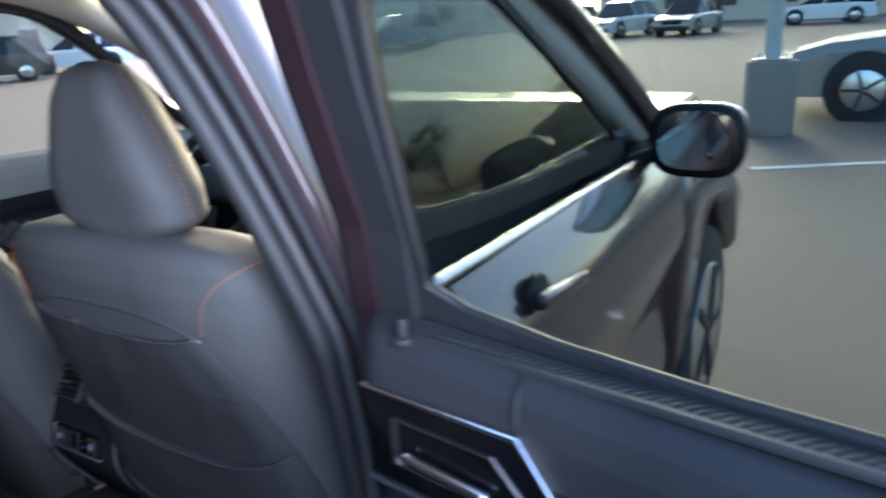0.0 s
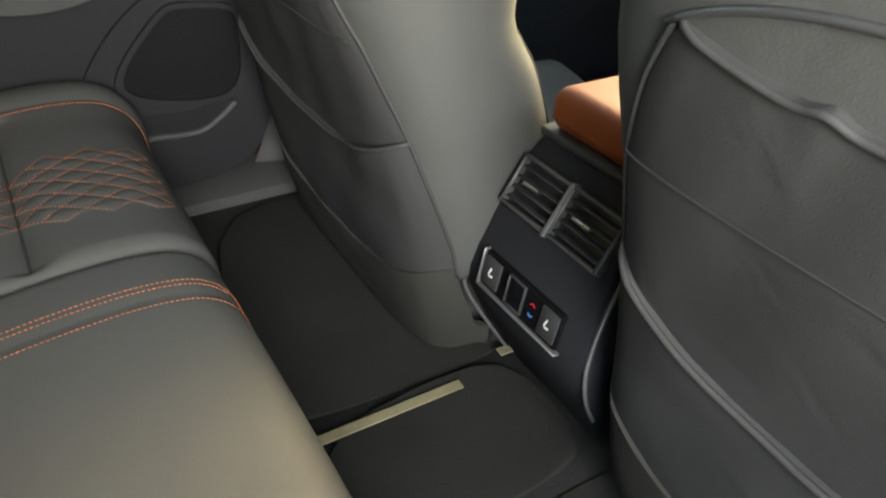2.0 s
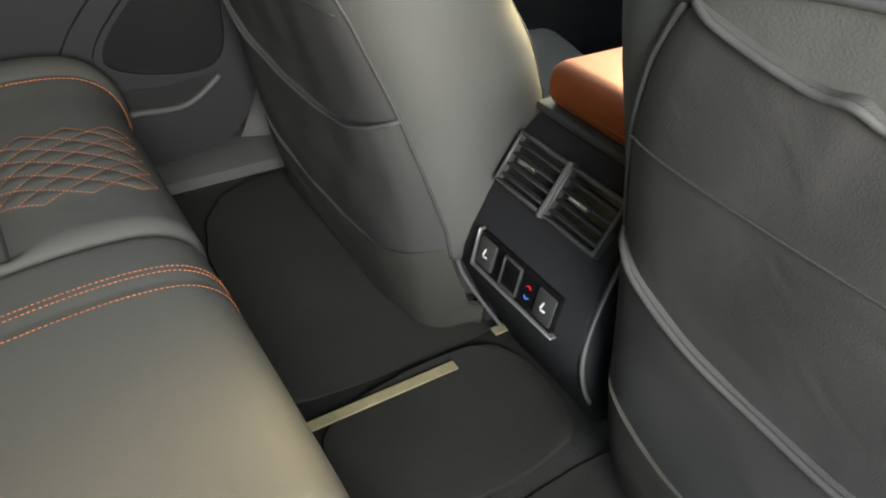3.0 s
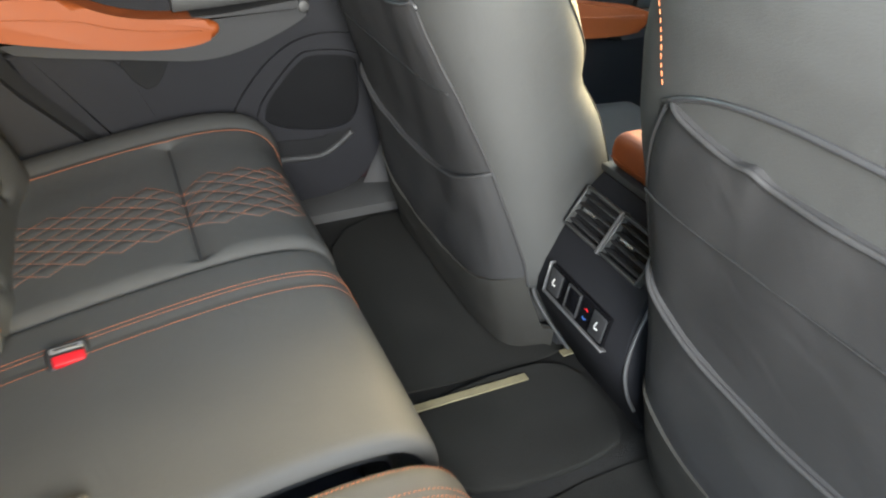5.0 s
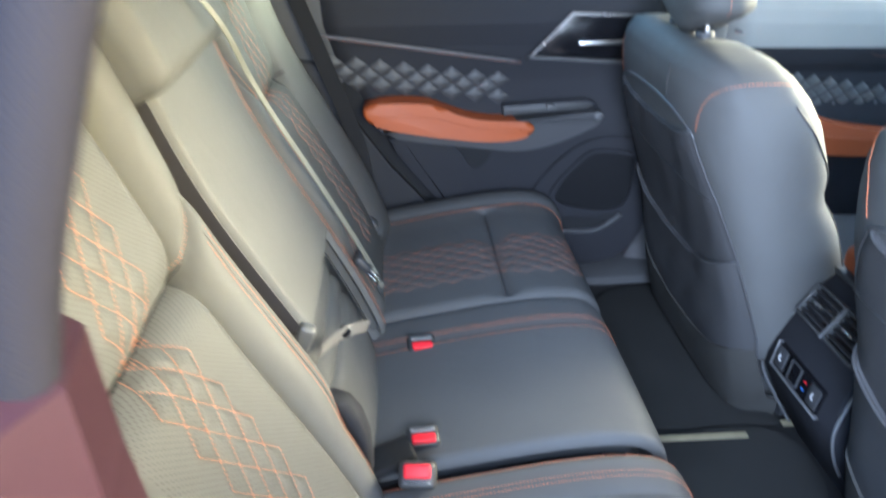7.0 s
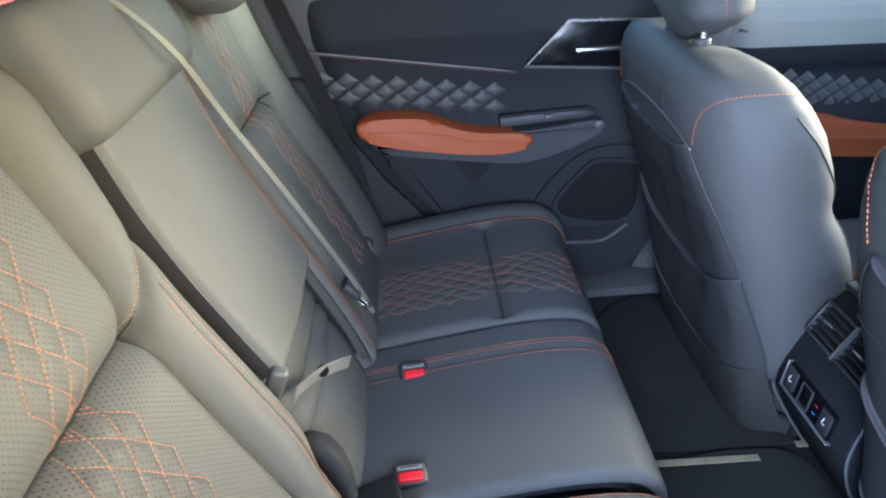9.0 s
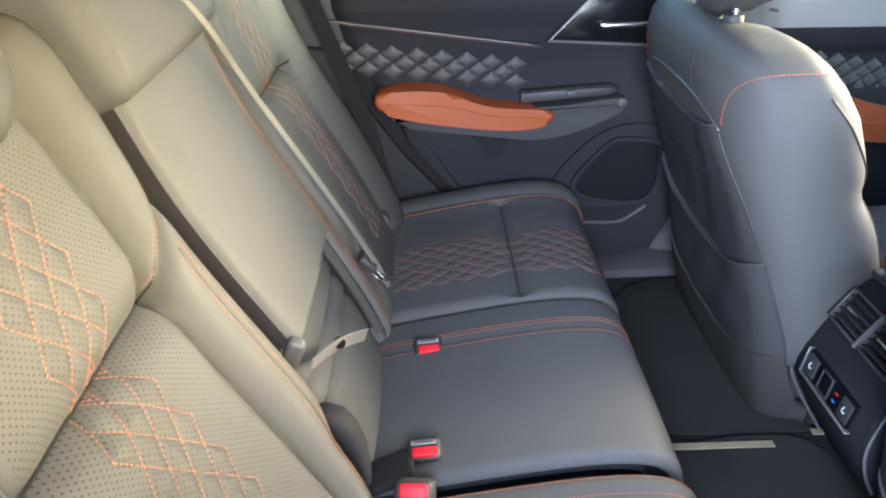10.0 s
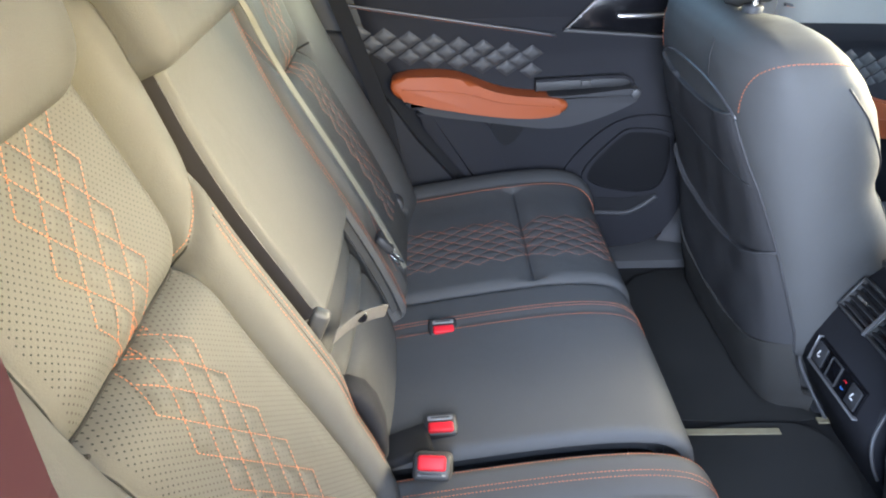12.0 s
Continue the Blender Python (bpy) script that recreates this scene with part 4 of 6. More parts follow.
front_seat(-0.372, -0.043, -0.028, "black leather front seat leaning back beside the orange armrest console", 0.0, 0.034)

# ---- centre console ----
CON = thing("centre_console", "black centre console with rear vents, heater buttons and orange armrest lid", "console", (0, 0.1, 0.44))


def con(ob):
    ob.matrix_parent_inverse = Matrix.Translation((0, -0.1, -0.44))
    return ob


def rear_face(z):
    return float(np.interp(z, [0.44, 0.50, 0.58, 0.63, 0.645, 0.69, 0.74, 0.79, 0.812], [0.105, 0.075, 0.026, 0.004, 0.004, 0.012, 0.032, 0.062, 0.078]))


SATIN = surface("satin_grey_trim", (0.10, 0.10, 0.104), 0.42, 0.3, grain=(500, 0.05))
WIDE = ((0.44, 0.084), (0.47, 0.092), (0.52, 0.104), (0.57, 0.112), (0.62, 0.116), (0.65, 0.114), (0.68, 0.106), (0.72, 0.101), (0.76, 0.097), (0.79, 0.094), (0.812, 0.090))
secs = []
for z, w in WIDE:
    y0 = rear_face(z)
    rim = [(w, y0 + 0.030), (w - 0.0015, y0 + 0.012), (w - 0.006, y0 + 0.003), (w - 0.014, y0)]
    secs.append([(-a, b, z) for a, b in rim] + [(a, b, z) for a, b in rim[::-1]] + [(w, 0.95, z), (-w, 0.95, z)])
v, f = loft(secs)
body = con(link("body", v, f, DOOR_VINYL, CON))
body.data.set_sharp_from_angle(angle=radians(35))
# curved satin edges down both cheeks
for run in ([(-0.100, 0.052, 0.690), (-0.112, 0.030, 0.664), (-0.117, 0.014, 0.640), (-0.118, 0.012, 0.605), (-0.114, 0.028, 0.570), (-0.104, 0.060, 0.515), (-0.093, 0.085, 0.475)],
            [(0.098, 0.046, 0.742), (0.102, 0.026, 0.700), (0.108, 0.012, 0.665), (0.113, 0.006, 0.635), (0.113, 0.020, 0.590), (0.108, 0.044, 0.550)]):
    con(cord("cheek_edge", resample(soften(run, 2), 0.006), 0.0027, SATIN, CON, "grey curved edge"))
# lid
con(part("armrest_lid", block((0, 0.268, 0.846), (0.180, 0.374, 0.052), 0.022, 5), ORANGE, CON, "orange leather armrest lid"))
con(part("lid_plinth", block((0, 0.275, 0.816), (0.186, 0.39, 0.012), 0.004), PLASTIC_HARD, CON))
con(cord("lid_seam", np.array([(x, 0.0818, 0.838) for x in np.linspace(-0.078, 0.078, 20)]), 0.0010, ORANGE, CON))
# a pair of vents with slats and bright tabs, leaning with the upper face
VENT = pose(0.002, 0.0455, 0.768, -31, 0, 0)


def vented(name, bm, material, label=""):
    bmesh.ops.transform(bm, matrix=VENT, verts=bm.verts)
    return con(part(name, bm, material, CON, label))


for sgn in (-1, 1):
    cx = sgn * 0.0405
    fr = bmesh.new()
    block((cx, -0.004, 0.0285), (0.079, 0.014, 0.0045), 0.0015, 1, bm=fr)
    block((cx, -0.004, -0.0285), (0.079, 0.014, 0.0045), 0.0015, 1, bm=fr)
    block((cx - 0.0375, -0.004, 0), (0.0045, 0.014, 0.058), 0.0015, 1, bm=fr)
    block((cx + 0.0375, -0.004, 0), (0.0045, 0.014, 0.058), 0.0015, 1, bm=fr)
    vented("vent_frame", fr, PLASTIC_HARD, "dark vent surround")
    vented("vent_duct", block((cx, 0.0005, 0), (0.073, 0.003, 0.055)), PIANO)
    for k in range(4):
        vented("vent_slat", block((cx, -0.005, -0.019 + 0.0125 * k), (0.070, 0.009, 0.0026), 0.001, 1, (22, 0, 0)), PLASTIC)
    vented("vent_tab", block((cx - 0.004, -0.0115, 0.003), (0.026, 0.010, 0.0055), 0.002, 2), STEEL, "bright vent tab")
vented("vent_divider", block((0, -0.006, 0), (0.0055, 0.016, 0.066), 0.0025, 2), SATIN, "grey strip between the vents")
# button panel, set into the face with a satin edge on two sides
BUTTONS = pose(0, 0.0075, 0.6655, -9, 0, 0)


def pressed(name, bm, material, label=""):
    bmesh.ops.transform(bm, matrix=BUTTONS, verts=bm.verts)
    return con(part(name, bm, material, CON, label))


pressed("button_panel", block((0, 0, 0), (0.138, 0.010, 0.046), 0.003, 2), PIANO, "gloss black button panel")
pressed("panel_edge", block((0, -0.002, -0.0255), (0.146, 0.010, 0.003), 0.001, 1), SATIN, "satin lower edge")
pressed("panel_edge", block((-0.0715, -0.002, -0.001), (0.003, 0.010, 0.049), 0.001, 1), SATIN, "satin side edge")
for bx in (-0.050, 0.052):
    pressed("heater_button", block((bx, -0.005, 0.001), (0.028, 0.005, 0.036), 0.002, 2), PLASTIC)
    mk = bmesh.new()
    block((bx - 0.002, -0.008, 0.003), (0.0018, 0.0012, 0.009), 0.0, 1, (0, 18, 0), bm=mk)
    block((bx + 0.0005, -0.008, -0.0025), (0.0062, 0.0012, 0.0018), 0.0, 1, (0, -8, 0), bm=mk)
    pressed("seat_symbol", mk, WHITE_MARK, "white heated-seat mark")
pressed("usb_hatch", block((-0.006, -0.004, 0.001), (0.026, 0.006, 0.034), 0.003, 2), PIANO)
hatch = bmesh.new()
for dx, dz, sx, sz in ((-0.0140, 0, 0.0022, 0.038), (0.0140, 0, 0.0022, 0.038), (0, 0.018, 0.030, 0.0022), (0, -0.018, 0.030, 0.0022)):
    block((-0.006 + dx, -0.006, 0.001 + dz), (sx, 0.004, sz), 0.0006, 1, bm=hatch)
pressed("hatch_edge", hatch, PLASTIC)
for dz, mt in ((0.007, RED), (-0.007, surface("blue_mark", (0.05, 0.15, 0.5), 0.5))):
    ch = bmesh.new()
    for q in (-1, 1):
        block((0.0235 + q * 0.0020, -0.0055, dz), (0.0042, 0.001, 0.0013), 0.0, 1, (0, q * 35 * (1 if dz > 0 else -1), 0), bm=ch)
    pressed("arrow_mark", ch, mt)
# ---- mats ----
def mat_plate(name, outline, z, label):
    o = soften(outline, 2, True)
    ob = slab(name, [tuple(q) for q in o], z, z + 0.012, MATTING, plane="z", bevel=0.004)
    return tagged(ob, label, "floor mat", "rear floor mats")


mat_plate("floor_mat", [(-0.64, -0.20), (-0.14, -0.225), (-0.115, -0.20), (-0.10, 0.10), (-0.16, 0.16), (-0.62, 0.16)], 0.452, "black carpet floor mat behind the front seat")
mat_plate("centre_floor_mat", [(-0.085, -0.225), (0.10, -0.225), (0.11, 0.03), (0.07, 0.075), (-0.06, 0.075), (-0.095, 0.03)], 0.464, "black mat over the middle hump")
mat_plate("floor_mat", [(0.14, -0.225), (0.64, -0.20), (0.62, 0.16), (0.16, 0.16), (0.12, 0.08)], 0.452, "black carpet floor mat beside the open door")
# slivers of light on the mat, built as thin pale strips
for x, y, l, a in ((-0.068, -0.118, 0.21, 90), (-0.090, 0.083, 0.036, 90)):
    tagged(part("sliver_strip", block((x, y, 0.4795), (l, 0.015, 0.003), 0.001, 1, (0, 0, a - 1)), LIGHT_SLIVER), "pale strip painted as a sliver of light along the mat", "strip", "mat strips")

# ---- doors ----
def diamond_mesh(dy, dz, rise):
    """One quilted diamond pad, bulging along +x."""
    n = 6
    v, f = [], []
    for i in range(n + 1):
        for j in range(n + 1):
            a, b = i / n - 0.5, j / n - 0.5
            m = min(0.5 - abs(a), 0.5 - abs(b))
            v.append((rise * (1 - math.exp(-m * 9)), (a - b) * dy / 2, (a + b) * dz / 2))
    for i in range(n):
        for j in range(n):
            k = i * (n + 1) + j
            f.append((k, k + n + 1, k + n + 2, k + 1))
    return v, f


class Door:
    """A car door, built shut at its place in side +1 or -1, then turned about its hinge."""

    def __init__(self, name, side, y0, y1, label, hinge=None, angle=0.0):
        self.side = side
        self.y0, self.y1 = y0, y1
        self.hinge = hinge or (side * 0.84, y1, 0.5)
        self.ob = thing(name, label, "car door", self.hinge, kind="structure")
        self.ob.rotation_euler = (0, 0, radians(angle))

    def add(self, ob):
        ob.matrix_parent_inverse = Matrix.Translation([-c for c in self.hinge])
        return ob

    def x(self, inward):
        """Depth: metres inward of the outer belt plane."""
        return self.side * (0.80 - inward)

    def plate(self, name, outline, a, b, material, label="", bevel=0.004, seg=2):
        return self.add(slab(name, [tuple(q) for q in outline], self.x(a), self.x(b), material, self.ob, label, bevel, seg=seg))

    def line(self, name, pts, inward, r, material, label="", closed=False):
        p = [(self.x(inward), a, b) for a, b in pts]
        return self.add(cord(name, np.array(p), r, material, self.ob, label, closed=closed))

    def trim(self, bottom, top, bezel, quilt, arm, cup, speaker, belt, shell=1.15, rear=None, front=None, pad=None, dip=0.0):
        """rear, front: the card's slanted edges, as rows of height and y."""
        s = self
        y0, y1 = s.y0, s.y1
        # padded card: upper roll, waist, lower bulge
        def P(U, V):
            z = bottom + (top - bottom) * V
            drop = dip * (0.5 - (U - y0) / (y1 - y0)) * V ** 4
            bulge = np.interp(z, [0.46, 0.55, 0.70, 0.86, 0.93, 0.98, top - 0.16, top - 0.11, top - 0.055, top - 0.028, top - 0.010, top], [0.055, 0.085, 0.095, 0.095, 0.078, 0.072, 0.082, 0.098, 0.096, 0.088, 0.074, 0.045])
            lo = np.interp(z, *zip(*rear)) if rear else y0
            hi = np.interp(z, *zip(*front)) if front else y1
            k = np.clip((y1 - U) / 0.05, 0, 1)
            j = np.clip((U - y0) / 0.05, 0, 1)
            return s.side * (0.80 - 0.01 - bulge * (0.35 + 0.65 * np.sqrt(k * j))), lo + (U - y0) / (y1 - y0) * (hi - lo), z + drop
        u, cut = np.linspace(y0, y1, 60), (sum(q[1] for q in belt) / 2 - bottom) / (top - bottom)
        s.add(sheet("door_card", P, u, np.linspace(0, cut, 50), 0.02, DOOR_VINYL, s.ob, "soft black door card", flip=s.side > 0))
        s.add(sheet("upper_pad", P, u, np.linspace(cut, 1, 40), 0.02, pad or LIT_UPPER_VINYL, s.ob, "padded dark door top" if pad else "padded grey door top, lightened for windscreen light", flip=s.side > 0))
        s.plate("door_shell", [(y0, 0.42), (y1, 0.42), (y1, shell), (y0, shell + 0.03)], 0.035, -0.055, PAINT, "dark red painted door shell", 0.01)
        # seam with its stitching under the roll
        (ya, za), (yb, zb) = belt
        s.line("trim_seam", resample([(ya, za), (yb, zb)], 0.02), 0.100, 0.0035, PIPING)
        pts = [(s.x(0.1045), a, b - 0.003) for a, b in resample([(ya, za), (yb, zb)], 0.02)]
        s.add(thread("trim_stitching", [np.array(pts)], s.ob, "orange seam thread"))
        # quilted insert, diamond by diamond
        (qy0, qz0), (qy1, qz1), rows, dy, dz = quilt
        v, f = diamond_mesh(dy * 0.99, dz * 0.99, 0.0042)
        v = [(-s.side * a, b, c) for a, b, c in v]
        if s.side < 0:
            pass
        else:
            f = [q[::-1] for q in f]
        me = bpy.data.meshes.new("diamond_pad")
        me.from_pydata(v, [], f)
        # front doors get the paler LEATHER, as if lit through the windscreen
        me.materials.append(QUILT_VINYL if pad else LEATHER)
        me.polygons.foreach_set("use_smooth", [True] * len(me.polygons))
        n = int(round((qy1 - qy0) / dy))
        slope = (qz1 - qz0) / (qy1 - qy0)
        for r in range(rows):
            for c in range(n - (r % 2)):
                yy = qy0 + dy * (c + 0.5 + 0.5 * (r % 2))
                ob = new("diamond_pad", me)
                ob.parent = s.ob
                ob.location = (s.x(0.0915), yy, qz0 + slope * (yy - qy0) - dz / 2 * (r + 1))
                s.add(ob)
        # release handle: chrome-edged gloss black bezel with a lever
        bz = np.array(bezel)
        c = bz.mean(0)
        inner = c + (bz - c) * np.array([0.972, 0.94])
        inner2 = c + (bz - c) * np.array([0.62, 0.46])
        edge = [tuple(q) for q in (bz[0], bz[1], bz[2], bz[2] - np.array([0, 0.0045]), bz[1] + np.array([0.0025, -0.0055]), bz[0] + np.array([0.0065, 0]))]
        s.plate("bezel_trim", edge, 0.106, 0.1145, CHROME, "satin chrome bezel edge", 0.0015, 1)
        s.plate("bezel", inner, 0.09, 0.112, PIANO, "gloss black handle bezel", 0.003)
        if s.side > 0:
            s.add(ring("handle_cup_edge", [tuple(q) for q in (c + (bz - c) * np.array([0.640, 0.49]))], [tuple(q) for q in inner2], s.x(0.110), s.x(0.1155), CHROME, s.ob, "thin chrome cup edge"))
        base = [tuple(q) for q in (bz[0], bz[3], bz[3] - np.array([0, 0.006]), bz[0] - np.array([0.006, 0.006]))]
        s.plate("bezel_base", base, 0.100, 0.1135, PLASTIC_HARD, "grey lower bezel edge", 0.0012, 1)
        hy0, hy1 = c[0] - 0.052, c[0] + 0.060
        s.add(part("release_lever", block((s.x(0.120), (hy0 + hy1) / 2, c[1] - 0.012), (0.012, hy1 - hy0, 0.012), 0.005, 3), CHROME, s.ob, "satin chrome release lever"))
        # armrest pad
        if arm:
            o = soften(arm, 2, True)
            s.plate("armrest", o, 0.085, 0.150, ORANGE, "orange leather armrest", 0.011, 4)
            lo = np.array(arm).min(0)
            hi = np.array(arm).max(0)
            pts = [(s.x(0.151), a, b) for a, b in soften([(lo[0] + 0.03, hi[1] - 0.028), (lo[0] + 0.17, hi[1] - 0.036), (lo[0] + 0.24, hi[1] - 0.062), (hi[0] - 0.035, hi[1] - 0.072)], 2)]
            s.add(cord("armrest_seam", np.array(pts), 0.0012, ORANGE, s.ob))
        if cup:
            s.plate("pull_console", soften(cup, 2, True), 0.085, 0.138, PLASTIC, "black door pull", 0.012, 3)
            cy = np.array(cup)
            yb = cy[:, 0].max()
            zt = cy[cy[:, 0].argmax(), 1]
            # flat dark plate: the recess's shade is put into its colour
            s.plate("pull_recess_shade", [(yb - 0.235, zt), (yb - 0.04, zt + 0.010), (yb - 0.022, zt + 0.018), (yb - 0.036, zt + 0.032), (yb - 0.235, zt + 0.024)], 0.085, 0.118, RUBBER, "dark plate for the shade in the pull's recess", 0.004)
            s.line("recess_edge", resample(soften([(yb - 0.235, zt + 0.025), (yb - 0.045, zt + 0.034), (yb - 0.022, zt + 0.026), (yb - 0.018, zt + 0.012)], 2), 0.01), 0.116, 0.004, DOOR_VINYL)
            s.add(part("window_switch", block((s.x(0.121), yb - 0.125, zt + 0.020), (0.010, 0.022, 0.012), 0.002, 2), PLASTIC_HARD, s.ob, "window switch"))
            s.add(part("pull_end", drum((s.x(0.135), yb - 0.016, zt), 0.011, 0.014, "x", 20, 0.004), PLASTIC_HARD, s.ob))
        if speaker:
            sp = np.array(speaker)
            c = sp.mean(0)
            o = soften(c + (sp - c) * 1.055, 2, True)
            i = soften(c + (sp - c) * 0.945, 2, True)
            s.add(ring("speaker_surround", [tuple(q) for q in o], [tuple(q) for q in i], s.x(0.100), s.x(0.123), DOOR_VINYL, s.ob, "black speaker surround"))
            grille = surface("speaker_mesh", (0.007, 0.007, 0.008), 0.8, grain=(900, 0.8), spec=0.1)
            s.plate("speaker_grille", i, 0.085, 0.117, grille, "black speaker mesh", 0.002)

    def lower(self, pod, card, lip):
        """The moulded pod round the speaker with a pocket mouth and lip, and the flat lower card behind it. Dark plates
        are put in for the shade of the hollows.
        """
        self.plate("speaker_pod", soften(pod, 3, True), 0.080, 0.114, DOOR_VINYL, "moulded pod round the speaker", 0.016, 4)
        self.plate("lower_card", soften(card, 1, True), 0.080, 0.108, DOOR_VINYL, "flat lower door card", 0.008, 3)
        mouth = np.array(lip)
        # no real opening: a black plate gives the pocket's inner shade
        self.plate("pocket_mouth_shade", [tuple(q) for q in np.vstack([mouth, mouth[::-1] + np.array([0, 0.040])])], 0.100, 0.1155, BELT_AND_SHADE, "dark plate for the shade in the door pocket's mouth", 0.0)
        self.line("pocket_lip", resample(soften(lip, 3), 0.006), 0.116, 0.0075, PLASTIC, "rounded pocket lip")
        # two black plates on the card, coloured as the shade of hollows
        self.plate("card_shade", soften([(-0.430, 0.665), (-0.390, 0.708), (-0.330, 0.716), (-0.290, 0.690), (-0.300, 0.560), (-0.420, 0.560)], 1, True), 0.080, 0.1066, BELT_AND_SHADE, "dark plate for the shade beside the speaker pod", 0.001, 1)
        self.plate("grip_shade", soften([(-0.500, 0.840), (-0.462, 0.772), (-0.432, 0.782), (-0.405, 0.834)], 1, True), 0.080, 0.1092, BELT_AND_SHADE, "dark plate for the shade under the pull", 0.001, 1)

    def window(self, corners, tint, frame_in=PLASTIC, frame_out=PAINT, glow=0.10, width=0.05, deep=0.035, out=0.028):
        """A pane with tumblehome in a frame; corners in y, z, in order."""
        s = self
        c = soften(corners, 2, True)
        def X(z):
            return s.side * (0.785 - glow * max(0.0, z - 1.14) / 0.42 - 0.02)
        m = c.mean(0)
        n = len(c)
        big = m + (c - m) * (1 + width / np.maximum(abs(c - m).max(0), 0.1))
        # pane
        bm = bmesh.new()
        a = [bm.verts.new((X(z), y, z)) for y, z in c]
        b = [bm.verts.new((X(z) - s.side * 0.004, y, z)) for y, z in c]
        bm.faces.new(a), bm.faces.new(b[::-1])
        for k in range(n):
            bm.faces.new((a[k], a[(k + 1) % n], b[(k + 1) % n], b[k]))
        s.add(part("window_pane", bm, tint, s.ob, "tinted window glass" if tint in (TINTED, SIDE_TINT) else "clear window glass", smooth=False))
        for nm, mat, off0, off1 in (("window_frame", frame_in, -deep, -0.004), ("outer_frame", frame_out, 0.002, out)):
            bm = bmesh.new()
            loops = []
            for src, o in ((big, off0), (c, off0), (c, off1), (big, off1)):
                loops.append([bm.verts.new((X(z) + s.side * o, y, z)) for y, z in src])
            for q in range(4):
                l0, l1 = loops[q], loops[(q + 1) % 4]
                for k in range(n):
                    bm.faces.new((l0[k], l0[(k + 1) % n], l1[(k + 1) % n], l1[k]))
            s.add(part(nm, bm, mat, s.ob))
        p = np.array([(X(z) - s.side * 0.006, y, z) for y, z in c])
        s.add(cord("pane_seal", p, 0.006, RUBBER, s.ob, closed=True))

    def lock_knob(self, y, z, inward=0.07):
        s = self
        s.add(part("lock_knob", drum((s.x(inward), y, z + 0.010), 0.006, 0.026, "z", 14, 0.002), PLASTIC, s.ob))
        s.add(part("lock_collar", drum((s.x(inward), y, z - 0.002), 0.012, 0.008, "z", 16, 0.002), PLASTIC, s.ob))


REAR_ARM = [(-0.715, 0.925), (-0.70, 0.952), (-0.56, 0.950), (-0.50, 0.920), (-0.44, 0.905), (-0.345, 0.900), (-0.318, 0.886), (-0.330, 0.864), (-0.39, 0.852), (-0.50, 0.860), (-0.69, 0.895)]
REAR_CUP = [(-0.68, 0.868), (-0.45, 0.836), (-0.345, 0.822), (-0.25, 0.846), (-0.165, 0.886), (-0.157, 0.904), (-0.172, 0.918), (-0.30, 0.902), (-0.36, 0.900), (-0.68, 0.900)]
REAR_SPK = [(-0.276, 0.708), (-0.190, 0.806), (-0.160, 0.815), (-0.080, 0.806), (-0.066, 0.785), (-0.066, 0.680), (-0.110, 0.646), (-0.246, 0.668)]
REAR_EDGE = ((0.48, -0.39), (0.668, -0.530), (0.712, -0.564), (0.785, -0.627), (0.878, -0.690), (0.975, -0.752), (1.05, -0.79), (1.22, -0.83))
FRONT_EDGE = ((0.475, -0.13), (0.485, -0.088), (0.50, -0.060), (0.52, -0.040), (0.55, -0.022), (0.583, -0.010), (0.64, -0.002), (0.70, 0.0))
REAR_BEZEL = [(-0.335, 1.040), (-0.245, 1.132), (-0.05, 1.122), (-0.085, 1.020)]
REAR_PANE = [(-0.95, 1.235), (-0.055, 1.185), (-0.070, 1.26), (-0.145, 1.50), (-0.23, 1.545), (-0.85, 1.53), (-0.95, 1.46)]
REAR_QUILT = ((-0.802, 1.053), (-0.370, 0.999), 3, 0.0535, 0.039)

d = Door("door_rear_left", -1, -0.86, 0.0, "closed rear car door with quilted trim and orange armrest")
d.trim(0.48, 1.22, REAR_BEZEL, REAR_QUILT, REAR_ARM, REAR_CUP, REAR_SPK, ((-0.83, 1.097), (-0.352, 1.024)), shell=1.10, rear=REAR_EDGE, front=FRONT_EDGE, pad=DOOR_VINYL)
d.lower([(-0.330, 0.700), (-0.235, 0.815), (-0.150, 0.850), (-0.040, 0.835), (-0.018, 0.780), (-0.018, 0.640), (-0.032, 0.575), (-0.075, 0.520), (-0.150, 0.500), (-0.300, 0.500), (-0.345, 0.560)],
        [(-0.668, 0.868), (-0.500, 0.842), (-0.478, 0.800), (-0.440, 0.690), (-0.425, 0.600), (-0.430, 0.530), (-0.452, 0.585), (-0.538, 0.690), (-0.632, 0.805)],
        [(-0.240, 0.600), (-0.220, 0.601), (-0.180, 0.597), (-0.145, 0.598), (-0.112, 0.619), (-0.085, 0.642)])
d.window(REAR_PANE, SIDE_TINT, width=0.025)

d = Door("door_rear_right", 1, -0.86, 0.0, "open rear car door with tinted glass and dark trim", (0.84, 0.02, 0.5), 78.0)
d.trim(0.48, 1.138, [(-0.345, 0.975), (-0.256, 1.084), (-0.045, 1.071), (-0.045, 0.955)], REAR_QUILT, REAR_ARM, REAR_CUP, REAR_SPK, ((-0.83, 1.072), (-0.345, 1.012)), shell=1.075, pad=PLASTIC)
d.window([(-0.95, 1.162), (-0.094, 1.134), (-0.110, 1.25), (-0.150, 1.47), (-0.20, 1.545), (-0.85, 1.53), (-0.95, 1.42)], TINTED, glow=0.16, deep=0.012, out=0.006)
bz = [(1.00, 0.045, -0.040), (1.11, 0.050, -0.020), (1.24, 0.080, -0.042), (1.39, 0.140, -0.064), (1.466, 0.170, -0.080), (1.56, 0.200, -0.10)]
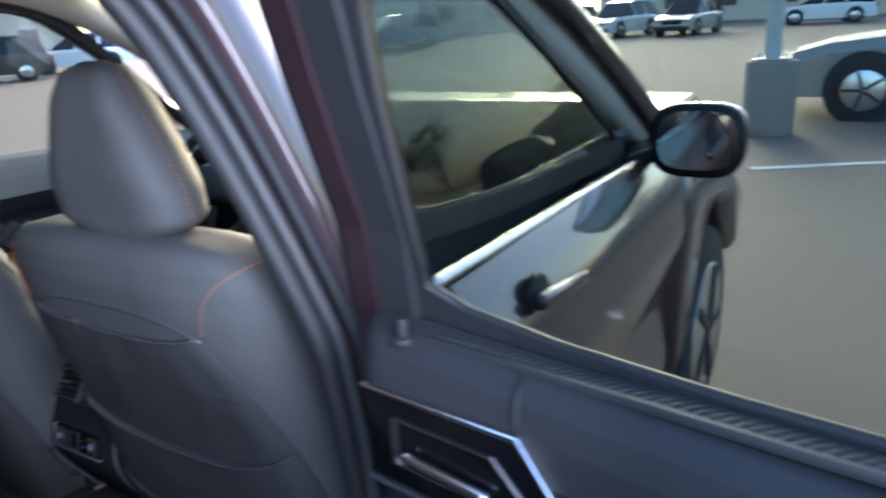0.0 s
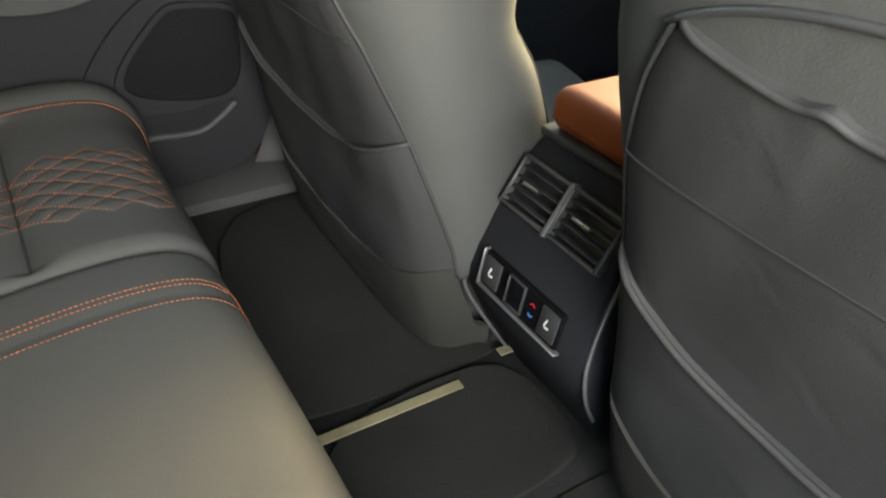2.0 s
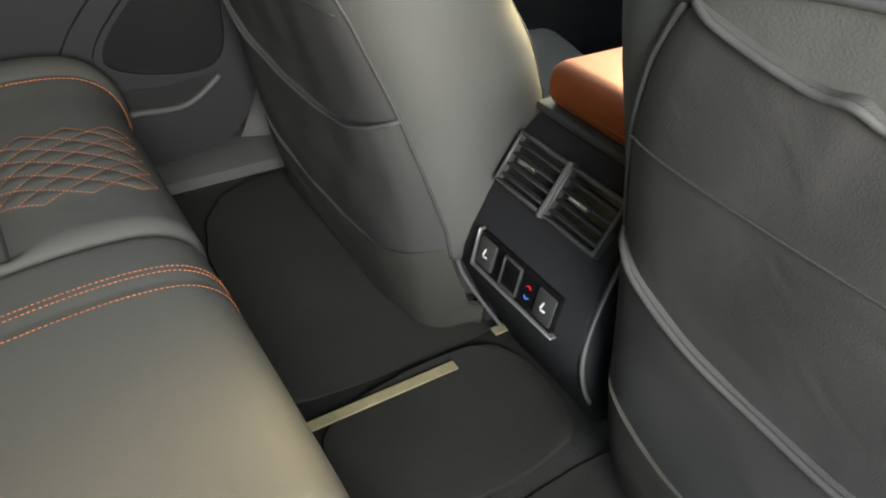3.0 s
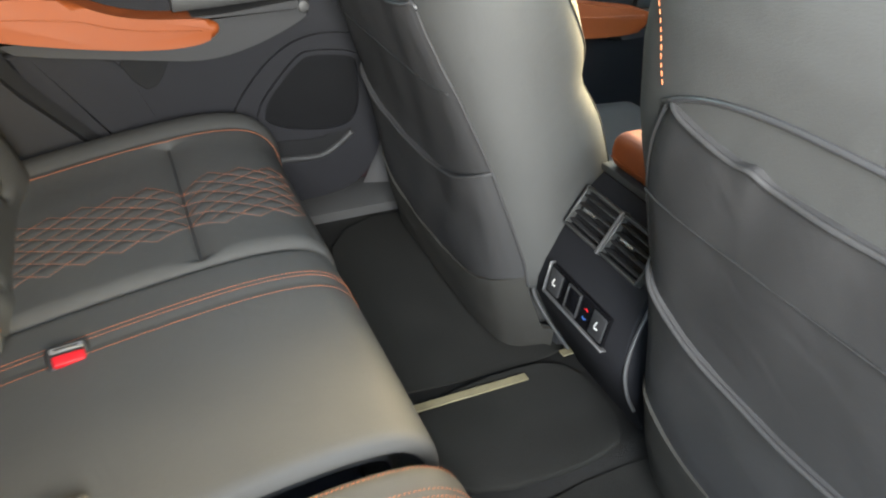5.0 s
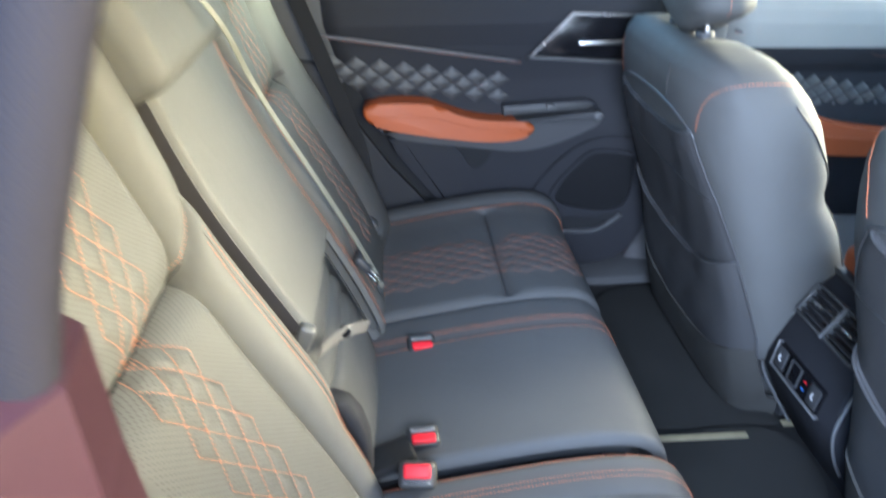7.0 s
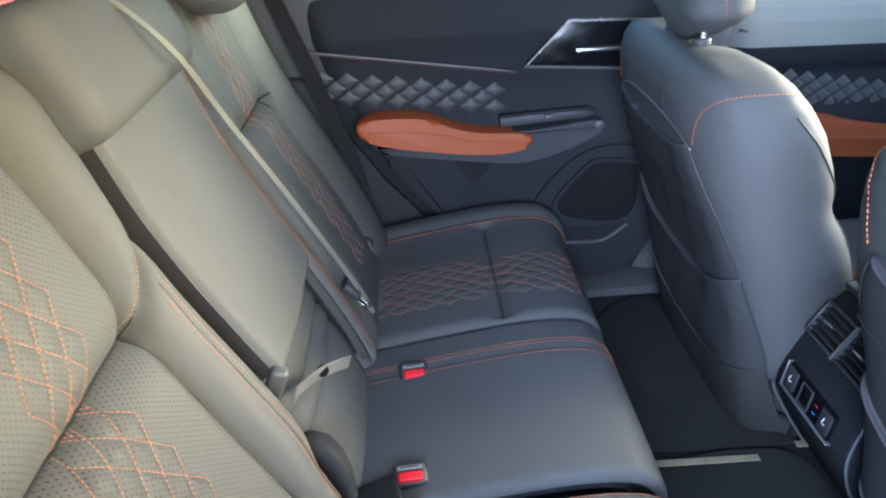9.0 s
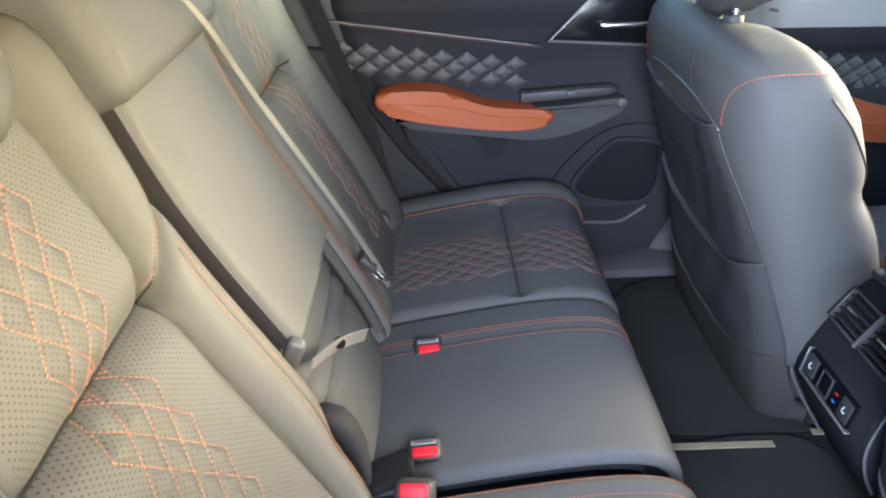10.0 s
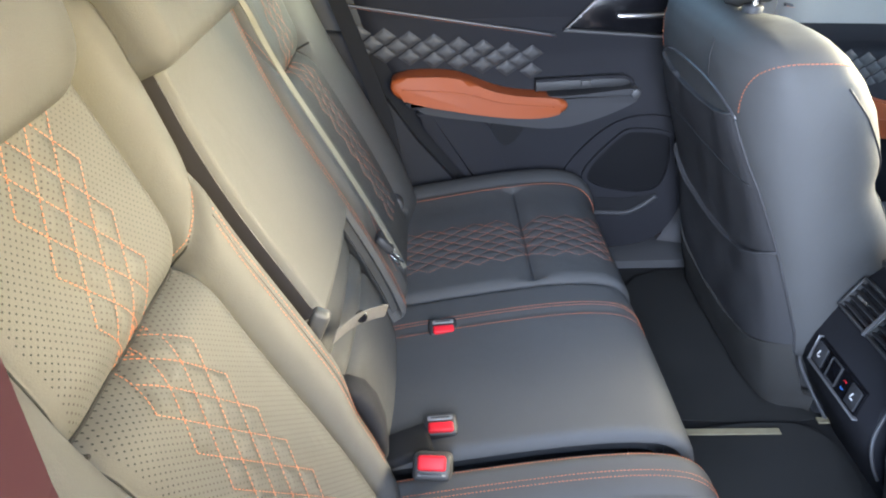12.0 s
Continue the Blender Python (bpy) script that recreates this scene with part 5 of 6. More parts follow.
v, f = loft([[(d.x(i + 0.012), y - 0.008, z), (d.x(i + 0.012), y + 0.028, z), (d.x(i - 0.02), y + 0.028, z), (d.x(i - 0.02), y - 0.008, z)] for z, i, y in bz])
d.add(link("painted_edge", v, f, PAINT, d.ob, "dark red painted door edge", smooth=False))
v, f = loft([[(d.x(i + 0.008), y - 0.060, z), (d.x(i + 0.008), y - 0.010, z), (d.x(i - 0.02), y - 0.010, z), (d.x(i - 0.02), y - 0.060, z)] for z, i, y in bz])
d.add(link("frame_post", v, f, PLASTIC, d.ob, "black inner window post", smooth=False))
d.add(cord("edge_seal", resample([(d.x(i - 0.004), y + 0.038, z) for z, i, y in bz], 0.02), 0.012, RUBBER, d.ob, "black rubber edge seal"))
d.lock_knob(-0.092, 1.128, 0.088)
d.add(cord("card_joint", np.array([(d.x(0.1075), -0.255, 1.078), (d.x(0.1065), -0.250, 1.095), (d.x(0.099), -0.246, 1.112), (d.x(0.085), -0.244, 1.130)]), 0.0022, RUBBER, d.ob))
d.add(part("belt_strip", block((d.x(0.050), -0.50, 1.138), (0.058, 0.82, 0.010), 0.003, 2, (-1.9, 3, 0)), PLASTIC_HARD, d.ob, "grey ribbed window belt strip"))
rib = block((0, 0, 0), (0.050, 0.0035, 0.006), 0.0008, 1)
rib_mesh = part("rib", rib, PLASTIC, d.ob)
d.add(rib_mesh)
for k in range(70):
    r = rib_mesh if k == 0 else new("rib", rib_mesh.data)
    r.parent = d.ob
    y = -0.14 - 0.0105 * k
    r.location, r.rotation_euler = (d.x(0.050), y, 1.1420 - (y + 0.50) * 0.033), (0, radians(3), radians(-28))
    d.add(r)

d = Door("door_front_left", -1, 0.10, 1.20, "closed front car door with quilted trim and chrome handle")
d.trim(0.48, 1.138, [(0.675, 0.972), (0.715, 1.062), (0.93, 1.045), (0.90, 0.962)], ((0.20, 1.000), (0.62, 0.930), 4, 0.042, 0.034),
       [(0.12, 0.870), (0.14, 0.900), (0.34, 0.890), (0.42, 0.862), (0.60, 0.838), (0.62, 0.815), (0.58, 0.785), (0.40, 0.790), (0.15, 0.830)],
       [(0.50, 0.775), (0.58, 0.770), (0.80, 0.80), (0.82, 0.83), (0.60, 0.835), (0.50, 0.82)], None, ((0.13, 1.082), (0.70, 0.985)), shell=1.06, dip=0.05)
d.window([(0.03, 1.158), (1.08, 1.056), (1.12, 1.076), (0.62, 1.46), (0.45, 1.535), (0.02, 1.555), (-0.05, 1.52), (0.0, 1.30)], FRONT_GLASS, PLASTIC, PLASTIC)
d.lock_knob(0.235, 1.138)

d = Door("door_front_right", 1, 0.10, 1.20, "closed front car door in dark red paint")
d.trim(0.48, 1.135, [(0.675, 0.972), (0.715, 1.062), (0.93, 1.045), (0.90, 0.962)], ((0.20, 1.000), (0.62, 0.930), 4, 0.042, 0.034),
       [(0.12, 0.870), (0.14, 0.900), (0.34, 0.890), (0.42, 0.862), (0.60, 0.838), (0.62, 0.815), (0.58, 0.785), (0.40, 0.790), (0.15, 0.830)], None, None, ((0.13, 1.062), (0.70, 0.985)), shell=1.05)
d.window([(0.03, 1.165), (1.08, 1.110), (1.12, 1.13), (0.62, 1.46), (0.45, 1.535), (0.02, 1.555), (-0.05, 1.52), (0.0, 1.30)], FRONT_GLASS, PLASTIC, PLASTIC, deep=0.012, out=0.006)
d.add(cord("belt_chrome", resample([(0.845, 0.02, 1.108), (0.85, 0.5, 1.098), (0.852, 1.10, 1.080)], 0.05), 0.012, CHROME, d.ob, "bright waist moulding"))


def outer_skin(y0, y1, side):
    def P(U, V):
        x = np.interp(V, [0.36, 0.50, 0.70, 0.88, 1.00, 1.07, 1.10], [0.885, 0.915, 0.900, 0.940, 0.930, 0.890, 0.860])
        return side * x + 0 * U, U, V
    return np.linspace(y0, y1, 24), np.linspace(0.36, 1.10, 40), P


u, v, P = outer_skin(0.08, 1.16, 1)
d.add(sheet("outer_skin", P, u, v, 0.03, PAINT, d.ob, "glossy dark red outer panel"))
d.add(part("pull_handle", block((0.930, 0.315, 1.022), (0.026, 0.21, 0.028), 0.012, 3, (-8, 0, 0)), PAINT, d.ob, "body coloured outer handle"))
# no real cup: a dark disc on the skin gives its shade
d.add(part("handle_cup_shade", drum((0.912, 0.245, 1.030), 0.040, 0.018, "x", 24, 0.006), RUBBER, d.ob, "dark disc for the shade behind the handle"))


def wing_mirror(side, red):
    t = thing("wing_mirror", "red wing mirror with a black rim", "mirror", (side * (0.885 if side < 0 else 0.86), 1.06 if side < 0 else 1.02, 1.128 if side < 0 else 1.13), "wing mirrors")
    secs = []
    for q, (yy, k) in enumerate(((-0.055, 0.92), (-0.045, 1.0), (0.0, 0.98), (0.05, 0.88), (0.085, 0.66), (0.105, 0.3))):
        ang = np.linspace(0, 2 * math.pi, 36, endpoint=False)
        c, s = np.cos(ang), np.sin(ang)
        px = (0.160 if side < 0 else 0.105) * k * np.sign(c) * abs(c) ** 0.6
        pz = 0.082 * k * np.sign(s) * abs(s) ** 0.65
        secs.append(np.stack([side * (0.135 + px), np.full(36, yy), pz + 0.02], 1))
    v, f = loft(secs)
    link("mirror_housing", v, f, PAINT, t, "dark red glossy housing")
    v, f = loft([s * np.array([1, 0, 0.93]) + np.array([0, -0.0565 - 0.0 * i + 0.003 * i, 0]) + 0 * s for i, s in ((0, secs[0]), (1, secs[0]))])
    link("mirror_rim", (np.asarray(v) - v.mean(0)) * np.array([1.06, 1.0, 1.18]) + v.mean(0), f, RUBBER, t, "black rim")
    c0 = secs[0].mean(0)
    g = [(c0 + (p - c0) * 0.88) * np.array([1, 0, 1]) + np.array([0, -0.0595, 0]) for p in secs[0]]
    v, f = loft([np.array(g), np.array(g) + np.array([0, 0.002, 0])])
    link("mirror_glass", v, f, MIRROR, t, "mirror glass", smooth=False)
    part("mirror_foot", block((side * 0.005, 0.01, -0.035), (0.09, 0.07, 0.035), 0.014, 3, (0, side * -20, 0)), PLASTIC, t)
    return t


wing_mirror(-1, True)
wing_mirror(1, False)


# ---- right door opening: painted pillar, seals ----
def xr(z, base):
    return base - 0.13 * max(0.0, z - 1.05) / 0.5


EDGE = soften([(0.02, 0.50), (-0.010, 0.75), (-0.035, 0.95), (-0.075, 1.15), (-0.125, 1.35), (-0.175, 1.48), (-0.25, 1.550), (-0.40, 1.575), (-0.80, 1.565)], 3)
for nm, base, off, r, mt, lb in (("inner_seal", 0.741, 0.002, 0.015, RUBBER, "soft black rubber door seal"), ("seal_channel", 0.757, 0.020, 0.010, PLASTIC_HARD, "grey seal channel"),
                                 ("outer_seal", 0.778, 0.032, 0.009, RUBBER, "black rubber door seal")):
    t = np.gradient(EDGE, axis=0)
    t /= np.linalg.norm(t, axis=1)[:, None]
    p = [(xr(z, base), y + off * t[k, 1], z - off * t[k, 0]) for k, (y, z) in enumerate(EDGE)]
    setting(cord(nm, resample(p, 0.015), r, mt, sides=12), lb, "seal")
secs = []
for y, z in EDGE[::2]:
    k = int(np.argmin(np.hypot(EDGE[:, 0] - y, EDGE[:, 1] - z)))
    ty, tz = t[k]
    def q(off, base):
        return (xr(z, base), y + off * tz, z - off * ty)
    secs.append([q(0.018, 0.725), q(0.034, 0.772), q(0.042, 0.795), q(0.052, 0.804), q(0.110, 0.806), q(0.120, 0.780), q(0.11, 0.71), q(0.03, 0.71)])
v, f = loft(secs)
ob = link("painted_pillar", v, f, PAINT)
setting(ob, "glossy dark red painted door pillar and roof edge", "pillar")
for z in (0.66, 0.98):
    hg = thing("door_hinge", "bright steel door hinge on the pillar", "hinge", (0.815, 0.03, z), "door hinges", "structure")
    part("hinge_leaf", block((-0.005, 0, 0), (0.05, 0.05, 0.07), 0.008, 2), STEEL, hg)
    part("hinge_pin", drum((0.025, 0.0, 0), 0.011, 0.09, "z", 16, 0.003), STEEL, hg)
    part("hinge_arm", block((0.05, -0.012, 0), (0.05, 0.018, 0.05), 0.005, 2), STEEL, hg)
check = thing("door_check", "steel door check strap", "door check", (0.80, -0.03, 0.80), kind="structure")
part("check_arm", block((0.06, 0.0, 0), (0.13, 0.012, 0.028), 0.004, 2), STEEL, check)

# ---- dashboard, wheel, front ----
DASH = thing("dashboard", "black dashboard with orange leather band and a lit touch screen", "dashboard", (0, 1.15, 0.8))


def das(ob):
    ob.matrix_parent_inverse = Matrix.Translation((0, -1.15, -0.8))
    return ob


prof = soften([(1.60, 1.155), (1.42, 1.145), (1.20, 1.105), (1.06, 1.070), (0.985, 1.045), (0.975, 1.015), (1.00, 0.975), (0.985, 0.955), (0.985, 0.90), (1.00, 0.875), (1.00, 0.80), (1.06, 0.72), (1.10, 0.60), (1.25, 0.50), (1.60, 0.50)], 1)
das(slab("body", [tuple(q) for q in prof], -0.73, 0.73, DASH_SKIN, DASH, "soft black dashboard body"))
das(part("band", block((0, 0.988, 0.930), (1.40, 0.034, 0.066), 0.014, 3, (-26, 0, 0)), ORANGE, DASH, "orange leather dashboard band"))
das(part("vent_strip", block((0, 0.990, 0.985), (1.30, 0.02, 0.030), 0.004, 2), PIANO, DASH, "gloss black vent strip"))
for x in (-0.20, -0.02, 0.10, 0.19):
    das(part("vent_tab", block((x, 0.976, 0.985), (0.05, 0.010, 0.006), 0.002, 1), STEEL, DASH, "satin vent blade"))
das(part("strip_edge", block((0, 0.975, 1.006), (1.30, 0.006, 0.004), 0.001, 1), CHROME, DASH))
das(part("screen_housing", block((0.04, 1.000, 1.088), (0.275, 0.030, 0.152), 0.010, 3, (-10, 0, 0)), PIANO, DASH, "gloss black screen housing"))
das(part("screen", block((0.045, 0.983, 1.098), (0.205, 0.004, 0.104), 0.001, 1, (-10, 0, 0)), SCREEN, DASH, "lit pale grey touch screen"))
for k in range(6):
    das(part("screen_key", block((-0.035 + 0.032 * k, 0.9775, 1.048), (0.027, 0.003, 0.015), 0.001, 1, (-10, 0, 0)), SCREEN_DIM, DASH))
for x in (-0.086, 0.172):
    das(part("screen_knob", drum((x, 0.972, 1.05), 0.011, 0.022, "y", 18, 0.003), CHROME, DASH, "chrome knob"))
das(part("climate_panel", block((0.06, 0.992, 0.853), (0.30, 0.02, 0.062), 0.006, 2), PIANO, DASH, "gloss black climate panel"))
for x in (-0.045, 0.165):
    das(part("climate_knob", drum((x, 0.968, 0.853), 0.021, 0.034, "y", 24, 0.004), PLASTIC, DASH))
    das(part("knob_ring", drum((x, 0.952, 0.853), 0.0225, 0.008, "y", 24, 0.002), CHROME, DASH, "chrome knob ring"))
das(part("climate_display", block((0.05, 0.980, 0.858), (0.08, 0.004, 0.032), 0.001, 1), surface("grey_display", (0.09, 0.11, 0.11), 0.3), DASH))
for k in range(4):
    das(part("climate_key", block((0.02 + 0.022 * k, 0.979, 0.832), (0.014, 0.006, 0.007), 0.001, 1), WHITE_MARK, DASH))
das(part("cluster_hood", block((-0.40, 1.00, 1.105), (0.36, 0.16, 0.09), 0.03, 3), PLASTIC, DASH, "black instrument hood"))
das(part("cluster", block((-0.40, 0.920, 1.10), (0.30, 0.010, 0.07), 0.004, 1, (-12, 0, 0)), PIANO, DASH, "dark instrument cluster"))
das(part("cluster_readout", block((-0.33, 0.913, 1.10), (0.03, 0.003, 0.05), 0.001, 1, (-12, 0, 0)), SCREEN_DIM, DASH))

STW = thing("steering_wheel", "black leather steering wheel with grey spokes", "steering wheel", (-0.385, 0.80, 1.00))
STW.rotation_euler = (radians(66), 0, 0)
a = np.linspace(0, 2 * math.pi, 48, endpoint=False)
link("rim", *tube(np.stack([0.185 * np.cos(a), 0.180 * np.sin(a), 0 * a], 1), 0.016, 12, True), LEATHER, STW, "black leather rim")
part("hub", block((0, 0, -0.012), (0.16, 0.12, 0.05), 0.022, 3), PLASTIC, STW)
for ang in (0, 180, 270):
    m = pose(0, 0, 0, 0, 0, ang)
    bm = block((0.125, 0, -0.006), (0.11, 0.034, 0.014), 0.005, 2)
    bmesh.ops.transform(bm, matrix=m, verts=bm.verts)
    part("spoke", bm, CHROME if ang != 270 else PLASTIC, STW, "satin grey spoke")
link("column", *tube([(0, 0, -0.02), (0, 0, -0.30)], 0.045, 16), PLASTIC, STW)

# windscreen and its pillars
for sgn in (-1, 1):
    p = [(sgn * 0.735, 1.42, 1.08), (sgn * 0.70, 1.05, 1.30), (sgn * 0.655, 0.75, 1.47), (sgn * 0.62, 0.50, 1.575), (sgn * 0.60, 0.25, 1.61)]
    setting(cord("front_pillar_trim", resample(soften(p, 2), 0.03), 0.042, HEADLINER, sides=12), "pale grey front pillar trim", "pillar")
    p = [(sgn * 0.80, 1.50, 1.06), (sgn * 0.755, 1.08, 1.32), (sgn * 0.71, 0.76, 1.50), (sgn * 0.68, 0.48, 1.61), (sgn * 0.68, -0.2, 1.645), (sgn * 0.68, -1.6, 1.63)]
    setting(cord("front_pillar", resample(soften(p, 2), 0.03), 0.034, PAINT, sides=12), "dark red front pillar", "pillar")
    w = thing("front_wing", "dark red front wing with a wheel arch", "car wing", (sgn * 0.86, 1.65, 0.36), "front wings", "structure")
    secs = []
    for yy, top, bot in ((1.17, 1.09, 0.40), (1.35, 1.08, 0.46), (1.45, 1.07, 0.66), (1.60, 1.05, 0.78), (1.85, 1.00, 0.80), (2.05, 0.95, 0.72), (2.20, 0.88, 0.50)):
        secs.append([(sgn * 0.78, yy, top), (sgn * 0.88, yy, top - 0.03), (sgn * 0.935, yy, top - 0.14), (sgn * 0.925, yy, bot + 0.04), (sgn * 0.90, yy, bot), (sgn * 0.80, yy, bot)])
    v, f = loft(secs)
    ob = link("wing_panel", v, f, PAINT, w)
    ob.matrix_parent_inverse = Matrix.Translation((-sgn * 0.86, -1.65, -0.36))
hood = [(0.78, 1.45), (0.76, 2.15), (-0.76, 2.15), (-0.78, 1.45)]
setting(slab("bonnet", hood, 1.04, 1.125, PAINT, plane="z", bevel=0.03, seg=3), "dark red car bonnet", "bonnet")
ws = [(-0.72, 1.48, 1.075), (0.72, 1.48, 1.075), (0.60, 0.50, 1.585), (-0.60, 0.50, 1.585)]
v = [q for q in ws] + [(a, b - 0.004, c - 0.006) for a, b, c in ws]
ob = link("windscreen", v, [(0, 1, 2, 3), (7, 6, 5, 4), (0, 4, 5, 1), (1, 5, 6, 2), (2, 6, 7, 3), (3, 7, 4, 0)], CLEAR, smooth=False)
setting(ob, "clear windscreen glass", "windscreen")
setting(part("header_trim", block((0, 0.62, 1.60), (1.2, 0.35, 0.05), 0.02), HEADLINER), "grey windscreen header trim", "trim")

# ---- the car park ----
bm = bmesh.new()
bmesh.ops.create_grid(bm, x_segments=2, y_segments=2, size=600)
setting(part("ground", bm, ASPHALT, smooth=False), "sunlit worn asphalt of a car park", "ground")


def wheel(parent, c, r, w):
    part("tyre", drum(c, r, w, "x", 28, 0.03), TYRE, parent)
    sgn = 1
    for s in (-1, 1):
        part("rim", drum((c[0] + s * (w / 2 - 0.01), c[1], c[2]), r * 0.66, 0.03, "x", 20, 0.01), STEEL, parent, "alloy rim")
        bm = bmesh.new()
        for k in range(5):
            q = 2 * math.pi * k / 5
            block((c[0] + s * (w / 2 + 0.008), c[1] + r * 0.33 * math.cos(q), c[2] + r * 0.33 * math.sin(q)), (0.014, r * 0.58, r * 0.10), 0.004, 1, (math.degrees(q), 0, 0), bm=bm)
        part("spokes", bm, PLASTIC, parent)


def parked(at, yaw, colour, label, length=4.7, width=1.86, height=1.7, pickup=False):
    """A parked car: body shell, glasshouse with panes, wheels, lamps."""
    t = thing("parked_car", label, "car", at, "parked cars")
    t.rotation_euler = (0, 0, radians(yaw))
    paint = surface("car_paint", colour, 0.3, 0.0, grain=(800, 0.0), coat=0.8)
    L, W, H = length, width, height
    low = [(-0.50, 0.30), (-0.50, 0.50), (-0.47, 0.56), (-0.30, 0.60), (0.0, 0.60), (0.20, 0.59), (0.40, 0.53), (0.485, 0.46), (0.50, 0.30)]
    secs = []
    for q, top in low:
        w = W / 2 * (1 - 0.9 * max(0, abs(q) - 0.44) ** 1.0 * 1.6)
        z1 = H * top
        secs.append([(-w, q * L, 0.28), (-w * 1.0, q * L, z1 - 0.12), (-w * 0.94, q * L, z1), (w * 0.94, q * L, z1), (w, q * L, z1 - 0.12), (w, q * L, 0.28)])
    v, f = loft(secs)
    link("body", v, f, paint, t, smooth=False)
    cab = [(-0.47, 0.58, 0.80), (-0.43, 0.93, 0.72), (-0.30, 1.0, 0.70), (-0.02, 1.0, 0.70), (0.06, 0.96, 0.70), (0.24, 0.60, 0.80)]
    secs = [[(-W / 2 * 0.92, q * L, H * 0.57), (-W / 2 * k, q * L, H * z), (W / 2 * k, q * L, H * z), (W / 2 * 0.92, q * L, H * 0.57)] for q, z, k in cab]
    v, f = loft(secs)
    link("glasshouse", v, f, PIANO, t, "dark window glass", smooth=False)
    v, f = loft([[(-W / 2 * k - 0.01, q * L, H * z - 0.03), (-W / 2 * k, q * L, H * z + 0.02), (W / 2 * k, q * L, H * z + 0.02), (W / 2 * k + 0.01, q * L, H * z - 0.03)] for q, z, k in cab[1:5]])
    link("roof", v, f, paint, t, smooth=False)
    for q in (-0.20, 0.02):
        for s in (-1, 1):
            part("side_pillar", block((s * W / 2 * 0.825, q * L, H * 0.78), (0.03, 0.09, H * 0.42), 0.01, 1, (0, s * -22, 0)), paint, t)
    r = 0.36
    for s in (-1, 1):
        for q in (-0.29, 0.31):
            wheel(t, (s * (W / 2 - 0.11), q * L, r), r, 0.24)
            part("wheel_arch", drum((s * (W / 2 - 0.10), q * L, r + 0.02), r + 0.07, 0.21, "x", 28), PLASTIC, t)
        part("headlight", block((s * W * 0.36, L * 0.485, H * 0.42), (0.34, 0.12, 0.13), 0.03, 2), CHROME, t)
        part("tail_light", block((s * W * 0.40, -L * 0.495, H * 0.50), (0.22, 0.10, 0.16), 0.02, 2), RED, t)
    part("grille", block((0, L * 0.492, H * 0.36), (W * 0.5, 0.06, 0.22), 0.02, 1), PIANO, t)
    part("bumper", block((0, L * 0.498, H * 0.22), (W * 0.86, 0.10, 0.20), 0.04, 2), PLASTIC, t)
    return t


CARS = [
    ((-28.5, 15.0, 0), 150, (0.010, 0.010, 0.012), "black parked SUV across the car park"),
    ((-31.0, 20.6, 0), 150, (0.75, 0.75, 0.73), "white parked SUV beside a black one"),
    ((-25.0, 24.6, 0), 140, (0.50, 0.50, 0.49), "silver parked SUV in the far row"),
    ((-20.0, 31.0, 0), 150, (0.30, 0.36, 0.35), "pale green-grey parked hatchback"),
    ((-9.9, 36.5, 0), 165, (0.55, 0.56, 0.55), "silver parked SUV facing the lot"),
    ((-6.4, 36.0, 0), 172, (0.30, 0.29, 0.22), "dull gold parked SUV facing the lot"),
    ((-1.2, 44.0, 0), 100, (0.75, 0.75, 0.74), "white parked pickup on the far side"),
    ((-15.0, 41.0, 0), 95, (0.60, 0.57, 0.40), "beige parked car beyond the lot"),
    ((2.75, 9.9, 0), 88, (0.20, 0.21, 0.21), "dark grey parked SUV on large wheels"),
    ((-21.5, 5.0, 0), -95, (0.50, 0.56, 0.50), "pale parked SUV seen from the rear"),
    # added out of view, on the left mirror's reflected ray, to redden its glass
    ((-8.9, -5.4, 0), 60, (0.55, 0.02, 0.02), "bright red car added out of view for the mirror's red reflection"),
]
for at, yaw, col, lb in CARS:
    parked(at, yaw, col, lb)
pole = thing("light_pole", "pale steel light pole on a concrete base", "light pole", (0.38, 8.0, 0))
part("pole_base", drum((0, 0, 0.40), 0.27, 0.80, "z", 28, 0.02), CONCRETE, pole, "round concrete base")
part("base_plate", block((0, 0, 0.815), (0.36, 0.36, 0.03), 0.006, 1), STEEL, pole)
part("pole_shaft", block((0, 0, 4.3), (0.16, 0.16, 7.0), 0.02, 2), surface("pale_green_steel", (0.42, 0.48, 0.47), 0.5, grain=(60, 0.1)), pole)
for k in range(4):
    part("anchor_bolt", drum((0.13 * (1 if k % 2 else -1), 0.13 * (1 if k < 2 else -1), 0.85), 0.02, 0.06, "z", 8), STEEL, pole)
for k in range(5):
    m = pose(2.6 + 2.75 * k, 8.1 + 0.3 * k, 0.0)
    tagged(part("parking_line", block((2.6 + 2.7 * k, 7.2 - 1.4 * k, 0.004), (0.10, 4.8, 0.008), 0.0, 1, (0, 0, -62)), LINE), "worn white parking bay line", "road marking", "bay lines", "structure")
far_pole = thing("light_pole", "dark steel light pole on a concrete base", "light pole", (-25.0, 10.2, 0))
part("pole_base", drum((0, 0, 0.40), 0.31, 0.80, "z", 28, 0.02), CONCRETE, far_pole, "round concrete base")
part("pole_shaft", block((0, 0, 4.3), (0.16, 0.16, 7.0), 0.02, 2), PLASTIC_HARD, far_pole)
# low buildings and a wooded strip round the lot
WALL = surface("pale_siding", (0.60, 0.51, 0.40), 0.8, grain=(20, 0.3), stain=(0.6, 0.1))
SHOP_GLASS = surface("dull_shop_glass", (0.06, 0.055, 0.05), 0.4, grain=(20, 0.1))
ROOF = surface("grey_roof", (0.16, 0.15, 0.15), 0.8, grain=(20, 0.3))


